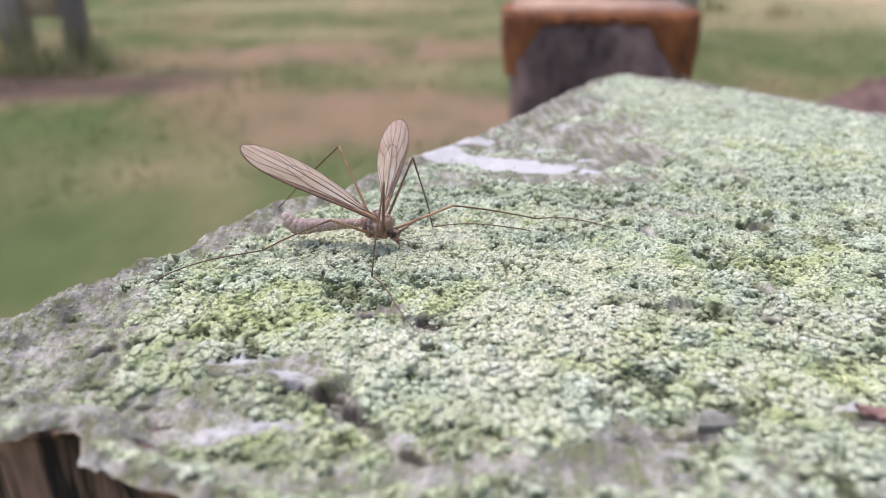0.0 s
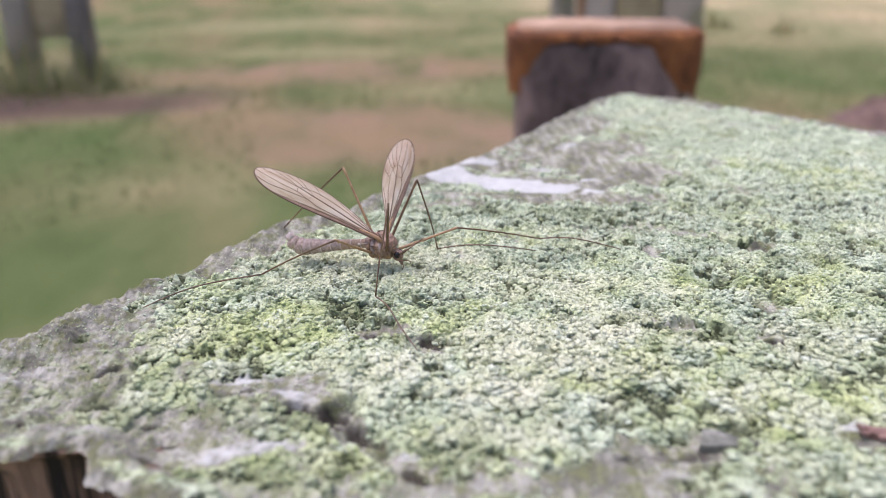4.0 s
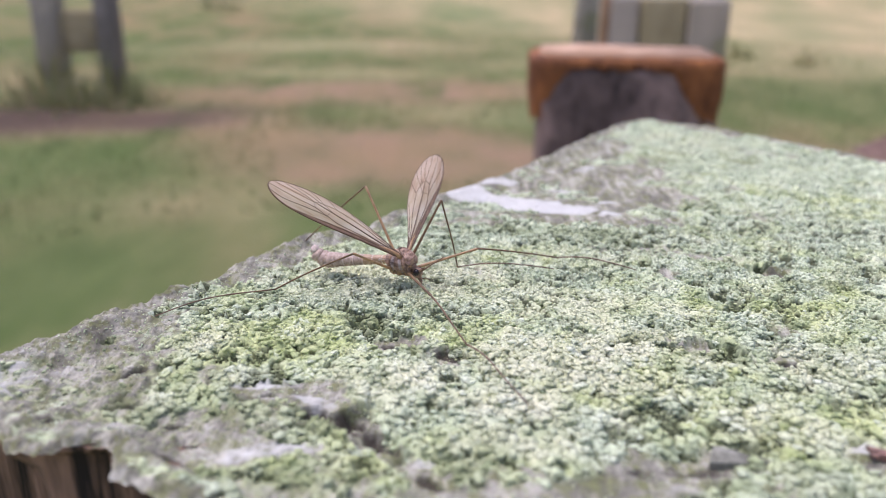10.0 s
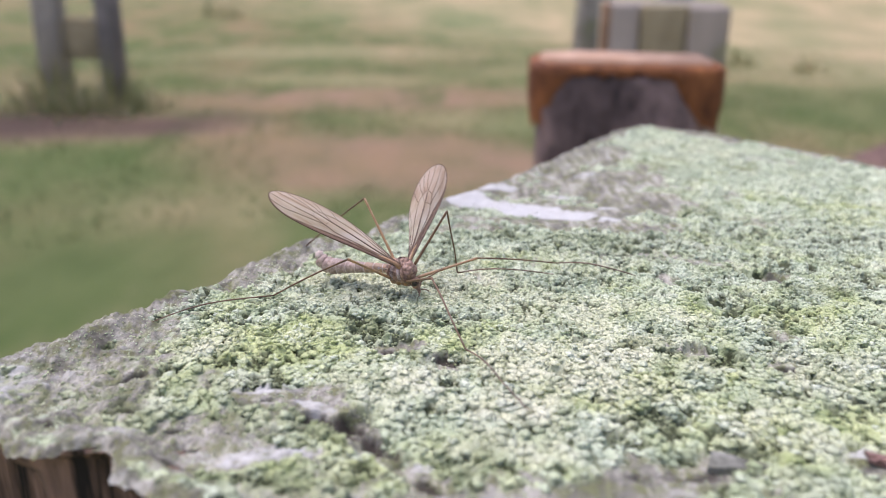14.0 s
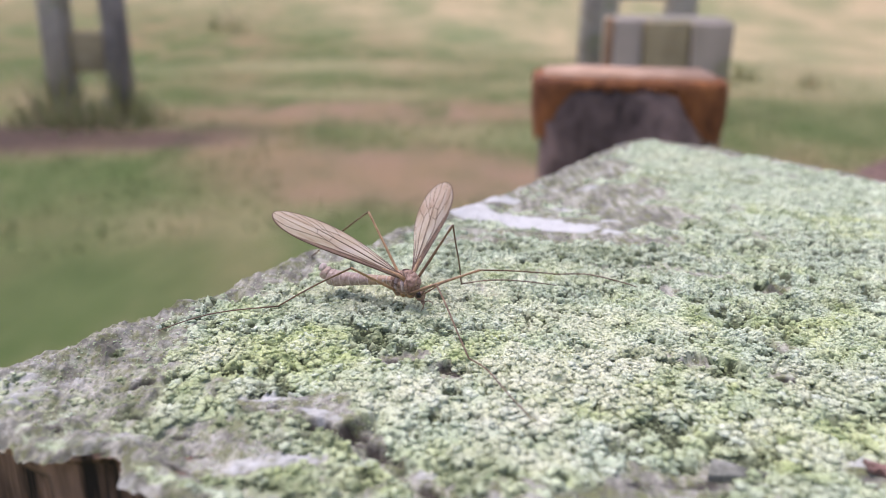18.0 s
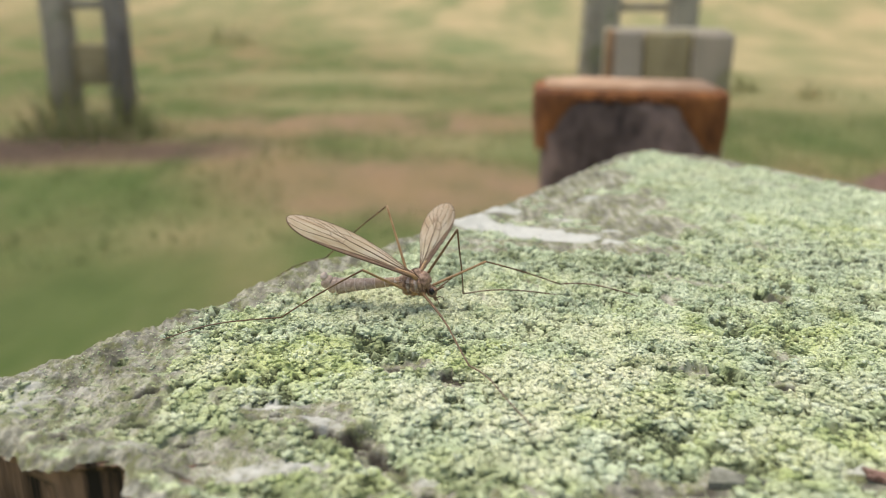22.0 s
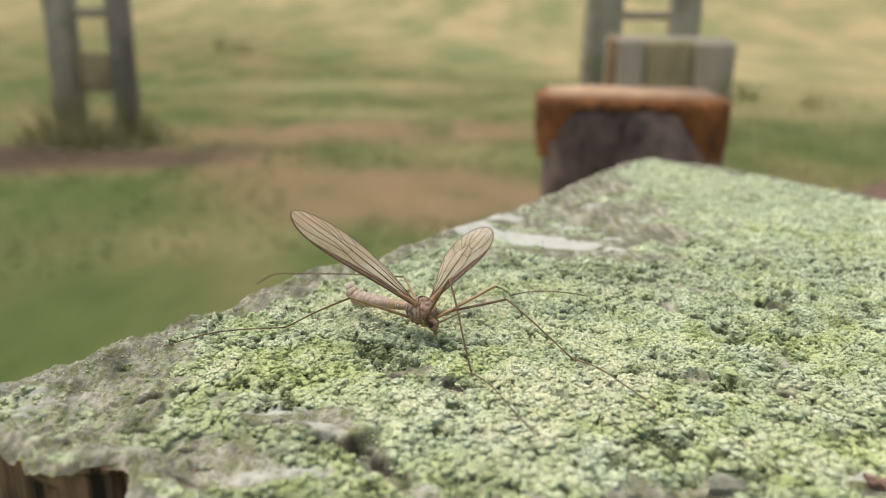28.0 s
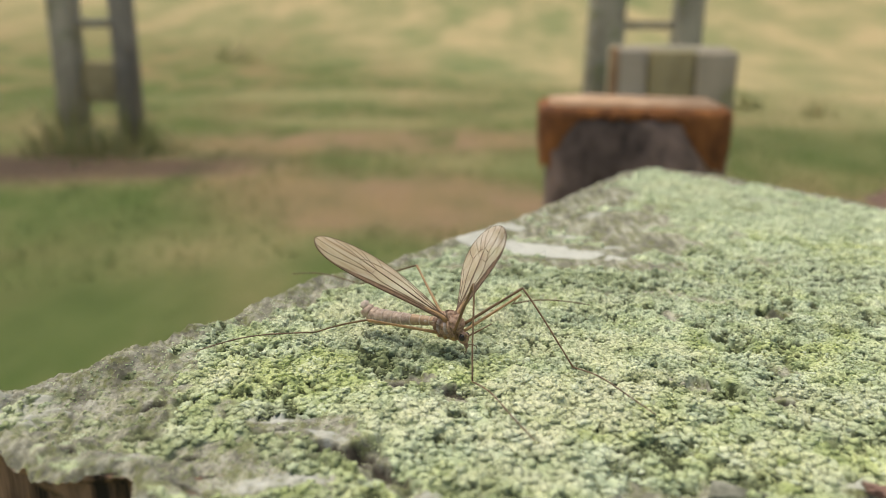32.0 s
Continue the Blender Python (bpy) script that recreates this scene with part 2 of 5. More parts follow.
def grass_material():
    m, nt, bsdf, co = base_material("grass_ground", 0.95)
    soil = attr(nt, "soil").outputs["Fac"]
    mp = nt.nodes.new("ShaderNodeMapping")
    mp.inputs["Scale"].default_value = (1, 0.5, 1)
    nt.links.new(co, mp.inputs[0])
    blotch = noise_tex(nt, mp.outputs[0], 2.3, 3, 0.5)
    long = nt.nodes.new("ShaderNodeMapping")
    long.inputs["Scale"].default_value = (1, 0.45, 1)
    nt.links.new(co, long.inputs[0])
    clump = noise_tex(nt, long.outputs[0], 0.9, 3, 0.5)
    big = noise_tex(nt, mp.outputs[0], 0.9, 4)
    mid = noise_tex(nt, mp.outputs[0], 3.4, 4)
    fine = noise_tex(nt, co, 40, 5, 0.7)
    lush = attr(nt, "lush").outputs["Fac"]
    plain = calc(nt, "SUBTRACT", 1.0, calc(nt, "MULTIPLY", lush, 0.85))
    green = ramp(nt, mid, [(0.3, (0.096, 0.126, 0.042)), (0.5, (0.158, 0.186, 0.068)), (0.7, (0.245, 0.238, 0.105))])
    green = mix(nt, calc(nt, "MULTIPLY", lush, 0.45), green, (0.085, 0.132, 0.04))
    straw = ramp(nt, fine, [(0.3, (0.22, 0.17, 0.08)), (0.7, (0.36, 0.29, 0.155))])
    col = mix(nt, calc(nt, "MULTIPLY", ramp(nt, big, [(0.40, (0, 0, 0)), (0.66, (0.78, 0.78, 0.78))]), plain), green, straw)
    brown = ramp(nt, fine, [(0.3, (0.22, 0.145, 0.09)), (0.7, (0.42, 0.28, 0.18))])
    col = mix(nt, calc(nt, "MULTIPLY", soil, ramp(nt, mid, [(0.28, (0.4, 0.4, 0.4)), (0.66, (0.9, 0.9, 0.9))]), True), col, brown)
    col = mix(nt, calc(nt, "MULTIPLY", ramp(nt, blotch, [(0.52, (0, 0, 0)), (0.72, (0.6, 0.6, 0.6))]), plain), col, mix(nt, big, (0.36, 0.26, 0.13), (0.28, 0.18, 0.10)))
    col = mix(nt, ramp(nt, blotch, [(0.32, (0.6, 0.6, 0.6)), (0.46, (0, 0, 0))]), col, (0.08, 0.13, 0.035))
    col = mix(nt, attr(nt, "damp").outputs["Fac"], col, ramp(nt, fine, [(0.3, (0.055, 0.04, 0.032)), (0.7, (0.145, 0.105, 0.08))]))
    far = calc(nt, "MULTIPLY", attr(nt, "dry").outputs["Fac"], calc(nt, "SUBTRACT", 1.0, calc(nt, "MULTIPLY", lush, 0.6)))
    col = mix(nt, far, col, mix(nt, ramp(nt, clump, [(0.30, (0.1, 0.1, 0.1)), (0.66, (1, 1, 1))]), (0.21, 0.25, 0.108), (0.50, 0.40, 0.22)))
    nt.links.new(col, bsdf.inputs["Base Color"])
    bsdf.inputs["Specular IOR Level"].default_value = 0.08
    bump(nt, bsdf, fine, 0.02, 0.8)
    return m


def insect_material(name, a, b, scale=900, rough=0.55, c=None):
    m, nt, bsdf, co = base_material(name, rough)
    n = noise_tex(nt, object_space(nt), scale, 4, 0.65)
    nt.links.new(ramp(nt, n, [(0.3, a), (0.7, b)] + ([(0.9, c)] if c else [])), bsdf.inputs["Base Color"])
    bump(nt, bsdf, n, 0.0001, 0.5)
    return m


def wing_material():
    """Thin smoky membrane that lets light through."""
    m = bpy.data.materials.new("wing_membrane")
    m.use_nodes = True
    nt = m.node_tree
    bsdf = nt.nodes["Principled BSDF"]
    mp = nt.nodes.new("ShaderNodeMapping")
    mp.inputs["Scale"].default_value = (0.25, 1.6, 1)
    nt.links.new(object_space(nt), mp.inputs[0])
    n = noise_tex(nt, mp.outputs[0], 700, 4, 0.6)
    tone = ramp(nt, n, [(0.30, (0.66, 0.44, 0.31)), (0.5, (0.88, 0.68, 0.53)), (0.70, (0.98, 0.84, 0.73))])
    nt.links.new(tone, bsdf.inputs["Base Color"])
    bsdf.inputs["Roughness"].default_value = 0.28
    thin = nt.nodes.new("ShaderNodeBsdfTranslucent")
    clear = nt.nodes.new("ShaderNodeBsdfTransparent")
    nt.links.new(tone, thin.inputs[0])
    half = nt.nodes.new("ShaderNodeMixShader")
    half.inputs[0].default_value = 0.45
    whole = nt.nodes.new("ShaderNodeMixShader")
    whole.inputs[0].default_value = 0.34
    nt.links.new(bsdf.outputs[0], half.inputs[1])
    nt.links.new(thin.outputs[0], half.inputs[2])
    nt.links.new(half.outputs[0], whole.inputs[1])
    nt.links.new(clear.outputs[0], whole.inputs[2])
    nt.links.new(whole.outputs[0], nt.nodes["Material Output"].inputs[0])
    return m


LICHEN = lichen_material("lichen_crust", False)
LOBE = lichen_material("lichen_lobe", True)
# weathered grain; its near-black streaks also paint the shade of deep splits
POST_SIDE = bark_material("weathered_post_wood", (0.022, 0.018, 0.015), (0.50, 0.32, 0.215), 210, 0.06, split=(0.42, 0.62))
DARK_WOOD = bark_material("dark_damp_wood", (0.04, 0.030, 0.030), (0.48, 0.345, 0.30), 45, 0.6)
RUST_WOOD = bark_material("orange_brown_wood", (0.11, 0.04, 0.016), (0.50, 0.195, 0.06), 75, 0.5)
SAWN_WOOD = bark_material("sawn_wood", (0.42, 0.25, 0.14), (0.61, 0.42, 0.28), 50, 1.0)
GREY_WOOD = bark_material("grey_weathered_wood", (0.36, 0.33, 0.27), (0.55, 0.51, 0.425), 18, 0.1, (0.20, 0.23, 0.11))
PALE_WOOD = bark_material("pale_weathered_wood", (0.36, 0.31, 0.24), (0.52, 0.46, 0.375), 22, 0.1, (0.24, 0.26, 0.12), (0.5, 0.65))
DARK_STAKE = bark_material("dark_stake_wood", (0.20, 0.185, 0.165), (0.40, 0.37, 0.33), 18, 0.1)
PALE_BOARD = bark_material("pale_board_wood", (0.42, 0.365, 0.30), (0.58, 0.515, 0.435), 22, 0.1)
MOSSY_BOARD = bark_material("mossy_board", (0.31, 0.26, 0.14), (0.56, 0.48, 0.30), 20, 0.2)
EARTH = bark_material("dark_earth", (0.10, 0.06, 0.045), (0.27, 0.17, 0.125), 30, 1.0)
GRASS = grass_material()
FLY_BROWN = insect_material("thorax_brown", (0.085, 0.045, 0.028), (0.52, 0.345, 0.235), 1500, 0.6, (0.84, 0.72, 0.62))
FLY_DOME = insect_material("dome_brown", (0.11, 0.058, 0.036), (0.50, 0.33, 0.23), 1700, 0.5, (0.80, 0.66, 0.54))
FLY_FLANK = insect_material("flank_mottled", (0.20, 0.13, 0.10), (0.58, 0.48, 0.43), 1400, 0.6)
FLY_BASE = insect_material("abdomen_base", (0.30, 0.19, 0.11), (0.55, 0.40, 0.27), 1300, 0.5)
FLY_TAN = insect_material("abdomen_tan", (0.29, 0.20, 0.15), (0.60, 0.475, 0.39), 1600, 0.5)
FLY_PALE = insect_material("pale_band", (0.55, 0.45, 0.38), (0.68, 0.58, 0.50), 900, 0.5)
FLY_LEG = insect_material("leg_brown", (0.11, 0.065, 0.033), (0.22, 0.135, 0.065), 500, 0.45)
FLY_FEMUR = insect_material("femur_tan", (0.26, 0.15, 0.065), (0.50, 0.32, 0.16), 500, 0.45)
FLY_LEG_DARK = insect_material("tarsus_brown", (0.10, 0.06, 0.035), (0.20, 0.125, 0.07), 500, 0.5)
FLY_EYE = insect_material("eye_black", (0.01, 0.009, 0.008), (0.03, 0.02, 0.018), 900, 0.25)
STRIP = insect_material("costal_strip", (0.17, 0.10, 0.055), (0.34, 0.215, 0.13), 700, 0.4)
VEIN = insect_material("wing_vein", (0.10, 0.06, 0.035), (0.20, 0.12, 0.07), 900, 0.5)
WING = wing_material()


# ---------------------------------------------------------------- the lichen-grown post
# corners and edges of the post's top, in metres; the top lies at z = 0
LEFT_EDGE = [(-0.0600, -0.0180), (-0.0539, -0.0108), (-0.0485, -0.0045), (-0.0425, 0.0040), (-0.0385, 0.0110), (-0.0340, 0.0165), (-0.0303, 0.0210),
             (-0.0286, 0.0275), (-0.0258, 0.0318), (-0.0236, 0.0372), (-0.0200, 0.0408), (-0.0145, 0.0458), (-0.0078, 0.0525), (-0.0052, 0.0575), (-0.0010, 0.0630),
             (0.0078, 0.0745), (0.0185, 0.0885), (0.0310, 0.1085), (0.0470, 0.1365), (0.0615, 0.1590), (0.0705, 0.1690)]
FAR_EDGE = [(0.0705, 0.1690), (0.0770, 0.1690), (0.0955, 0.1550), (0.1160, 0.1280), (0.1300, 0.1085), (0.1900, 0.0450)]
FRONT_EDGE = [(-0.0600, -0.0180), (-0.0460, -0.0250), (-0.0380, -0.0292), (-0.0350, -0.0302), (-0.0325, -0.0300), (-0.0305, -0.0294), (-0.0282, -0.0296), (-0.0265, -0.0312),
              (-0.0252, -0.0350), (-0.0225, -0.0356), (-0.0190, -0.0380), (0.0080, -0.0485), (0.0600, -0.0700), (0.1150, -0.0950)]
RIGHT_EDGE = [(0.1150, -0.0950), (0.1500, -0.0300), (0.1900, 0.0450)]


def along(edge, s):
    p = np.array(edge)
    d = np.concatenate([[0], np.cumsum(np.hypot(*np.diff(p, axis=0).T))])
    return np.stack([np.interp(s * d[-1], d, p[:, 0]), np.interp(s * d[-1], d, p[:, 1])], -1)


def spaced(fine_from, fine_to, fine_n, total_n):
    """Numbers from 0 to 1, packed closer in one stretch."""
    rest = total_n - fine_n
    span = 1 - (fine_to - fine_from)
    n1 = max(2, int(rest * fine_from / span))
    n3 = rest - n1
    return np.concatenate([np.linspace(0, fine_from, n1, endpoint=False), np.linspace(fine_from, fine_to, fine_n, endpoint=False), np.linspace(fine_to, 1, n3)])


def blob(x, y, cx, cy, rx, ry, turn=0.0, wobble=0.35, seed=3, scale=180):
    """1 inside an uneven oval patch, 0 outside; millimetres."""
    a = radians(turn)
    dx, dy = x * 1000 - cx, y * 1000 - cy
    u, v = (dx * math.cos(a) + dy * math.sin(a)) / rx, (-dx * math.sin(a) + dy * math.cos(a)) / ry
    r = np.hypot(u, v) + wobble * fbm(x * scale, y * scale, seed)
    return 1 - smooth01(0.75, 1.1, r)


def patches(x, y, specs, wobble, seed):
    total = np.zeros(x.shape)
    for cx, cy, rx, ry, turn, strength in specs:
        a = radians(turn)
        dx, dy = x * 1000 - cx, y * 1000 - cy
        u, v = (dx * math.cos(a) + dy * math.sin(a)) / rx, (-dx * math.sin(a) + dy * math.cos(a)) / ry
        total = np.maximum(total, strength * (1 - smooth01(0.35, 1.35, np.hypot(u, v) + wobble * fbm(x * 230, y * 230, seed, 5))))
    return total


def top_fields(x, y, rim, U, V):
    """Height, lichen cover, white film, tone, yellowness, paleness of the post's top; rim: distance to the edge in metres."""
    crumble = fbm(x * 900, y * 900, 19, 3)
    bare = patches(x, y, BARE, 0.75, 3)
    side = np.minimum(np.minimum(U * 0.175, (1 - U) * 0.2), np.minimum(V * 0.6, (1 - V) * 0.2))
    bare = np.maximum(bare, 1 - smooth01(0.002, 0.0085, side + 0.005 * fbm(x * 150, y * 150, 21)))
    bare = np.maximum(bare, smooth01(0.35, 0.75, fbm(x * 85, y * 85, 31)) * 0.75)
    cover = 1 - smooth01(0.34, 0.70, bare + 0.34 * crumble)
    white = smooth01(0.40, 0.62, patches(x, y, WHITE, 0.45, 23) + 0.16 * crumble)
    yellow = np.clip(0.75 * patches(x, y, YELLOW, 1.0, 27) + 0.8 * fbm(x * 190, y * 190, 28, 5) + 0.26 - 0.34 * smooth01(0.012, 0.055, y), 0, 1)
    pale = np.clip(1.0 * patches(x, y, PALE, 0.9, 37) + 0.75 * fbm(x * 160, y * 160, 38, 5) - 0.05, 0, 1)
    dull = np.clip(patches(x, y, DULL, 0.8, 43) * (0.75 + 0.9 * fbm(x * 260, y * 260, 44, 4)) + 0.7 * (fbm(x * 210, y * 210, 45, 5) - 0.30 + 0.16 * smooth01(0.015, 0.05, y) * (1 - smooth01(0.05, 0.11, x))), 0, 1)
    d1, d2, who = cells(x * 1150 + 0.9 * fbm(x * 600, y * 600, 5), y * 1150 + 0.9 * fbm(x * 600, y * 600, 6), 40)
    e1, e2, who2 = cells(x * 400 + 0.6 * fbm(x * 300, y * 300, 8), y * 400 + 0.6 * fbm(x * 300, y * 300, 9), 60)
    grain = np.clip(1 - (d1 / 0.62) ** 2, 0, 1) * (0.35 + 0.65 * who)
    clump = np.clip(1 - (e1 / 0.75) ** 2, 0, 1) * (0.15 + 0.85 * who2)
    k1, k2, who3 = cells(x * 215 + 0.9 * fbm(x * 190, y * 190, 91), y * 215 + 0.9 * fbm(x * 190, y * 190, 92), 80)
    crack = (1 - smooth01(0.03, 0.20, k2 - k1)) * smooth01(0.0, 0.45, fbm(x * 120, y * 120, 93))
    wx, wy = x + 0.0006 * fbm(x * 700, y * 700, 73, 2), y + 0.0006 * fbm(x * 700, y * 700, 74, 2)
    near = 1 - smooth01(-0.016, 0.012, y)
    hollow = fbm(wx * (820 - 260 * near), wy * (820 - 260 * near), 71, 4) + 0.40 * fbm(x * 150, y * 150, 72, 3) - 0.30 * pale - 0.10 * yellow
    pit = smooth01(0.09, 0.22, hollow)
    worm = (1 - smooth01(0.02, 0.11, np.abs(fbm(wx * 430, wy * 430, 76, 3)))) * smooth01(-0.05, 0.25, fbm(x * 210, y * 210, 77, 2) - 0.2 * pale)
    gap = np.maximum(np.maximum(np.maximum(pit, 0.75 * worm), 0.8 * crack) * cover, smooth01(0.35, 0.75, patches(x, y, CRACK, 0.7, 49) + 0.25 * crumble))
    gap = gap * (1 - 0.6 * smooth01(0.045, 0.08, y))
    plate = np.clip(1 - (k1 / 0.85) ** 2, 0, 1) * (0.4 + 0.6 * who3) - 0.45
    z = 0.0008 * fbm(x * 60, y * 60, 12) - 0.0008 * gap + 0.0004 * cover * plate + cover * (0.00035 * clump + 0.00018 * grain + 0.0007 * fbm(wx * 1000, wy * 1000, 57, 4) + 0.0001) - 0.0006
    z = z + (1 - cover) * (0.0004 * fbm(x * 260, y * 260, 15, 5) + 0.0002 * crumble)
    shoulder = 1 - smooth01(-0.030, -0.012, x + 0.35 * (y + 0.02))
    z = z + shoulder * (0.0006 * fbm(x * 520 + 2 * fbm(x * 60, y * 60, 96), y * 75, 95, 4) + 0.0005 * crumble)
    for cx, cy, r, depth in PITS:
        z = z - 0.001 * depth * blob(x, y, cx, cy, r, r * 0.75, 0, 0.6, 17, 320)
    z = z - 0.0012 * (1 - smooth01(0, 0.0025, rim)) ** 2 + 0.0019 * (1 - smooth01(0.001, 0.009, rim)) * (0.65 + (1 - 0.7 * smooth01(0.04, 0.09, y)) * fbm(x * 150, y * 150, 83))
    return z, cover, white, np.clip(0.55 * who + 0.45 * who2, 0, 1), yellow, pale, clump, gap, dull


# bare wood, white film, tints and hollows: centre, half sizes (mm), turn, strength
BARE = [(16, -38, 44, 6.5, 0, 0.52), (-38, -8, 13, 10, 30, 0.72), (27, -36, 14, 3.6, 0, 0.9), (-19, -26, 9, 9, 0, 0.85), (52, 74, 13, 13, 0, 1), (36, 97, 13, 17, -30, 1), (-18, -23, 13, 5, 0, 0.62), (21, 82, 14, 9, 30, 1), (32, 66, 26, 9, -28, 1), (42, 93, 28, 20, 40, 1), (46, 122, 14, 26, -30, 0.9), (27, 57, 24, 4.5, -12, 0.95), (0.8, -1.2, 4.6, 3.0, -20, 1), (9.5, -6.5, 4.5, 2.6, -20, 0.62),
        (-12, -15.5, 10, 2.0, 0, 0.95), (-4, -20.5, 6, 2.4, -30, 1), (1.5, -26, 8, 2.6, -48, 1), (7, -31.5, 5, 2.4, -40, 1), (-12, -28.5, 10, 3, 8, 0.8),
        (33, -31, 12, 4.2, 5, 1), (18, -35, 10, 3.4, 5, 0.85), (57, -27.5, 4.5, 2.6, 0, 1), (-38, -18, 20, 11, 5, 0.60), (-26, -28, 18, 7, -15, 0.66), (-8, -36, 14, 4, -18, 0.6), (-44, -22, 9, 6, -20, 0.75), (64, 28, 4, 2.6, 0, 0.8), (12, 53, 9, 3, 0, 0.8),
        (-33, 4, 7, 3, 50, 0.7), (44, 0, 5, 2, 0, 0.6), (50, 35, 16, 4, -15, 0.55), (75, 60, 14, 5, -20, 0.5), (95, 120, 16, 6, -30, 0.5), (54, -6, 3, 1.6, 0, 0.7)]
WHITE = [(12, 74.5, 12, 6.5, -30, 1), (27, 66.5, 19, 5.0, -24, 1), (19, 83, 8, 3, 30, 0.62), (34, 80, 9, 2.6, -20, 0.52), (42, 100, 8, 5, 30, 0.5), (44, 70, 5, 1.6, 10, 0.56), (-10, -28.5, 10, 2.6, 8, 0.51), (-6, -18.9, 5.5, 1.4, -25, 0.52), (-47, -16, 13, 9, 35, 0.47),
         (-15, -14.5, 9, 1.6, 4, 0.53), (55.5, -25.4, 4, 1.3, 0, 0.55), (-28, -27, 16, 5, 30, 0.42), (43, -30.5, 3, 0.9, -20, 0.55), (7, -29, 3, 1.2, 10, 0.52)]
YELLOW = [(-13, -3, 16, 7.5, 12, 1.3), (10, 2, 8, 6, 0, 0.6), (44, -18, 16, 9, 0, 0.8), (62, 12, 14, 6, 0, 0.7), (66, 46, 10, 6, -20, 0.7), (95, 70, 20, 12, -40, 0.7), (20, 34, 8, 5, 0, 0.5), (-2, -32, 8, 5, 20, 0.7), (5, -38, 8, 3, 0, 0.8)]
PALE = [(31, -3, 14, 6, 0, 1.0), (18, -17, 12, 6, -20, 0.9), (0, 22, 24, 12, 0, 0.75), (30, 30, 22, 8, 0, 0.5), (22, -10, 16, 8, 0, 1.15), (4, -15, 9, 6, -30, 0.9), (28, 12, 16, 8, 0, 0.7), (-5, 14, 10, 7, 0, 0.5), (14, -26, 8, 4, 0, 0.9), (-26, -4, 8, 4, 20, 0.65), (58, -6, 12, 6, 0, 0.5), (50, -24, 8, 4, 0, 0.7), (78, 135, 22, 18, 0, 0.4)]
# splits and holes in bare wood and lichen, their shade painted in through gap
CRACK = [(42, -2.4, 5, 1.2, -8, 1), (47, -3.6, 4.5, 1.0, -20, 0.95), (33.5, -1, 2.6, 0.9, 0, 0.9), (61, -4, 2.4, 1.0, 0, 1), (-3.4, 4.2, 3.2, 1.4, 0, 0.85), (9.5, -5, 3.0, 1.8, -30, 0.75), (52, -13, 3, 1.0, 10, 0.8), (30, 14, 4, 1.0, -10, 0.8), (-7, -20.6, 2.2, 1.2, 0, 1), (-1.8, -21.3, 2.4, 1.5, 0, 1), (-3.5, -22.5, 5, 0.9, -30, 0.8), (2.0, -26, 5.5, 1.3, -48, 0.85), (7.5, -32, 3.5, 1.3, -40, 0.9), (42, -27, 2.6, 1.3, -30, 1), (1.2, -1.2, 3.2, 1.6, -20, 0.8), (36, -30, 7, 1.2, 4, 0.6), (-13, -17, 5, 0.8, 6, 0.6), (-30, -20, 3, 0.9, 20, 0.8), (-36, -24, 4, 1.0, -10, 0.7), (-22, -24, 3, 0.8, 30, 0.75), (-20, -31, 4, 1.0, -15, 0.8), (-44, -17, 3, 0.8, 10, 0.7), (-10, -33, 3, 0.9, 0, 0.8), (-33, -13, 3, 0.7, 40, 0.7), (24, -8.5, 1.4, 0.8, 0, 0.9), (54, -6.8, 2.4, 0.9, 0, 0.9)]
# dull olive-grey, weathered or overgrown stretches
DULL = [(22, -36, 40, 8, 0, 0.95), (44, -2.5, 10, 3.2, -10, 1.2), (48, -36, 14, 5, 0, 0.9), (84, 112, 9, 7, 0, 1.1), (61, 67, 12, 7, 0, 0.9), (78, 27, 10, 3, 0, 0.9), (-18, -24, 15, 8, 0, 1.25), (-6, -31, 12, 5, -15, 1.1), (30, -34, 16, 4.5, 0, 1.2), (-34, -16, 24, 14, -20, 1.15), (-14, -22, 16, 5, 10, 1.1), (-8, -34, 18, 6, -15, 1.1), (-3.5, 4.0, 5, 2.4, -10, 1.5), (7.0, -5, 4.5, 4, -30, 1.4), (6, 6, 5, 2, 0, 0.7), (24, -31, 12, 3, 0, 0.7), (70, 20, 7, 3, 0, 0.8), (44, 3, 10, 2.5, -10, 0.8), (66, -8, 8, 4, 0, 0.6),
        (34, 45, 18, 5, -15, 0.7), (30, 30, 14, 4, 10, 0.6), (55, 75, 14, 20, 30, 0.6), (70, 110, 20, 12, 0, 0.6), (14, -5, 4, 3, 0, 0.8)]
PITS = [(-7, -20.8, 1.8, 0.9), (-1.8, -21.5, 2.0, 1.0), (1.5, -26, 3, 1.0), (42, -27, 2.4, 1.6), (24, -8.5, 1.6, 1.0), (0.5, -1.3, 4.2, 1.1), (9.5, -6.5, 4.0, 0.9), (-3.5, 3.5, 3.2, 0.9), (1, -23, 5, 0.9), (7, -31, 4, 1.0), (64, 28, 4, 1.4), (36, -27, 3, 0.8), (17, -40, 3, 1), (46, -3, 4.5, 1.3), (33, 21, 4, 1.1), (52, 12, 4, 1.2), (26, 1, 3, 0.8)]


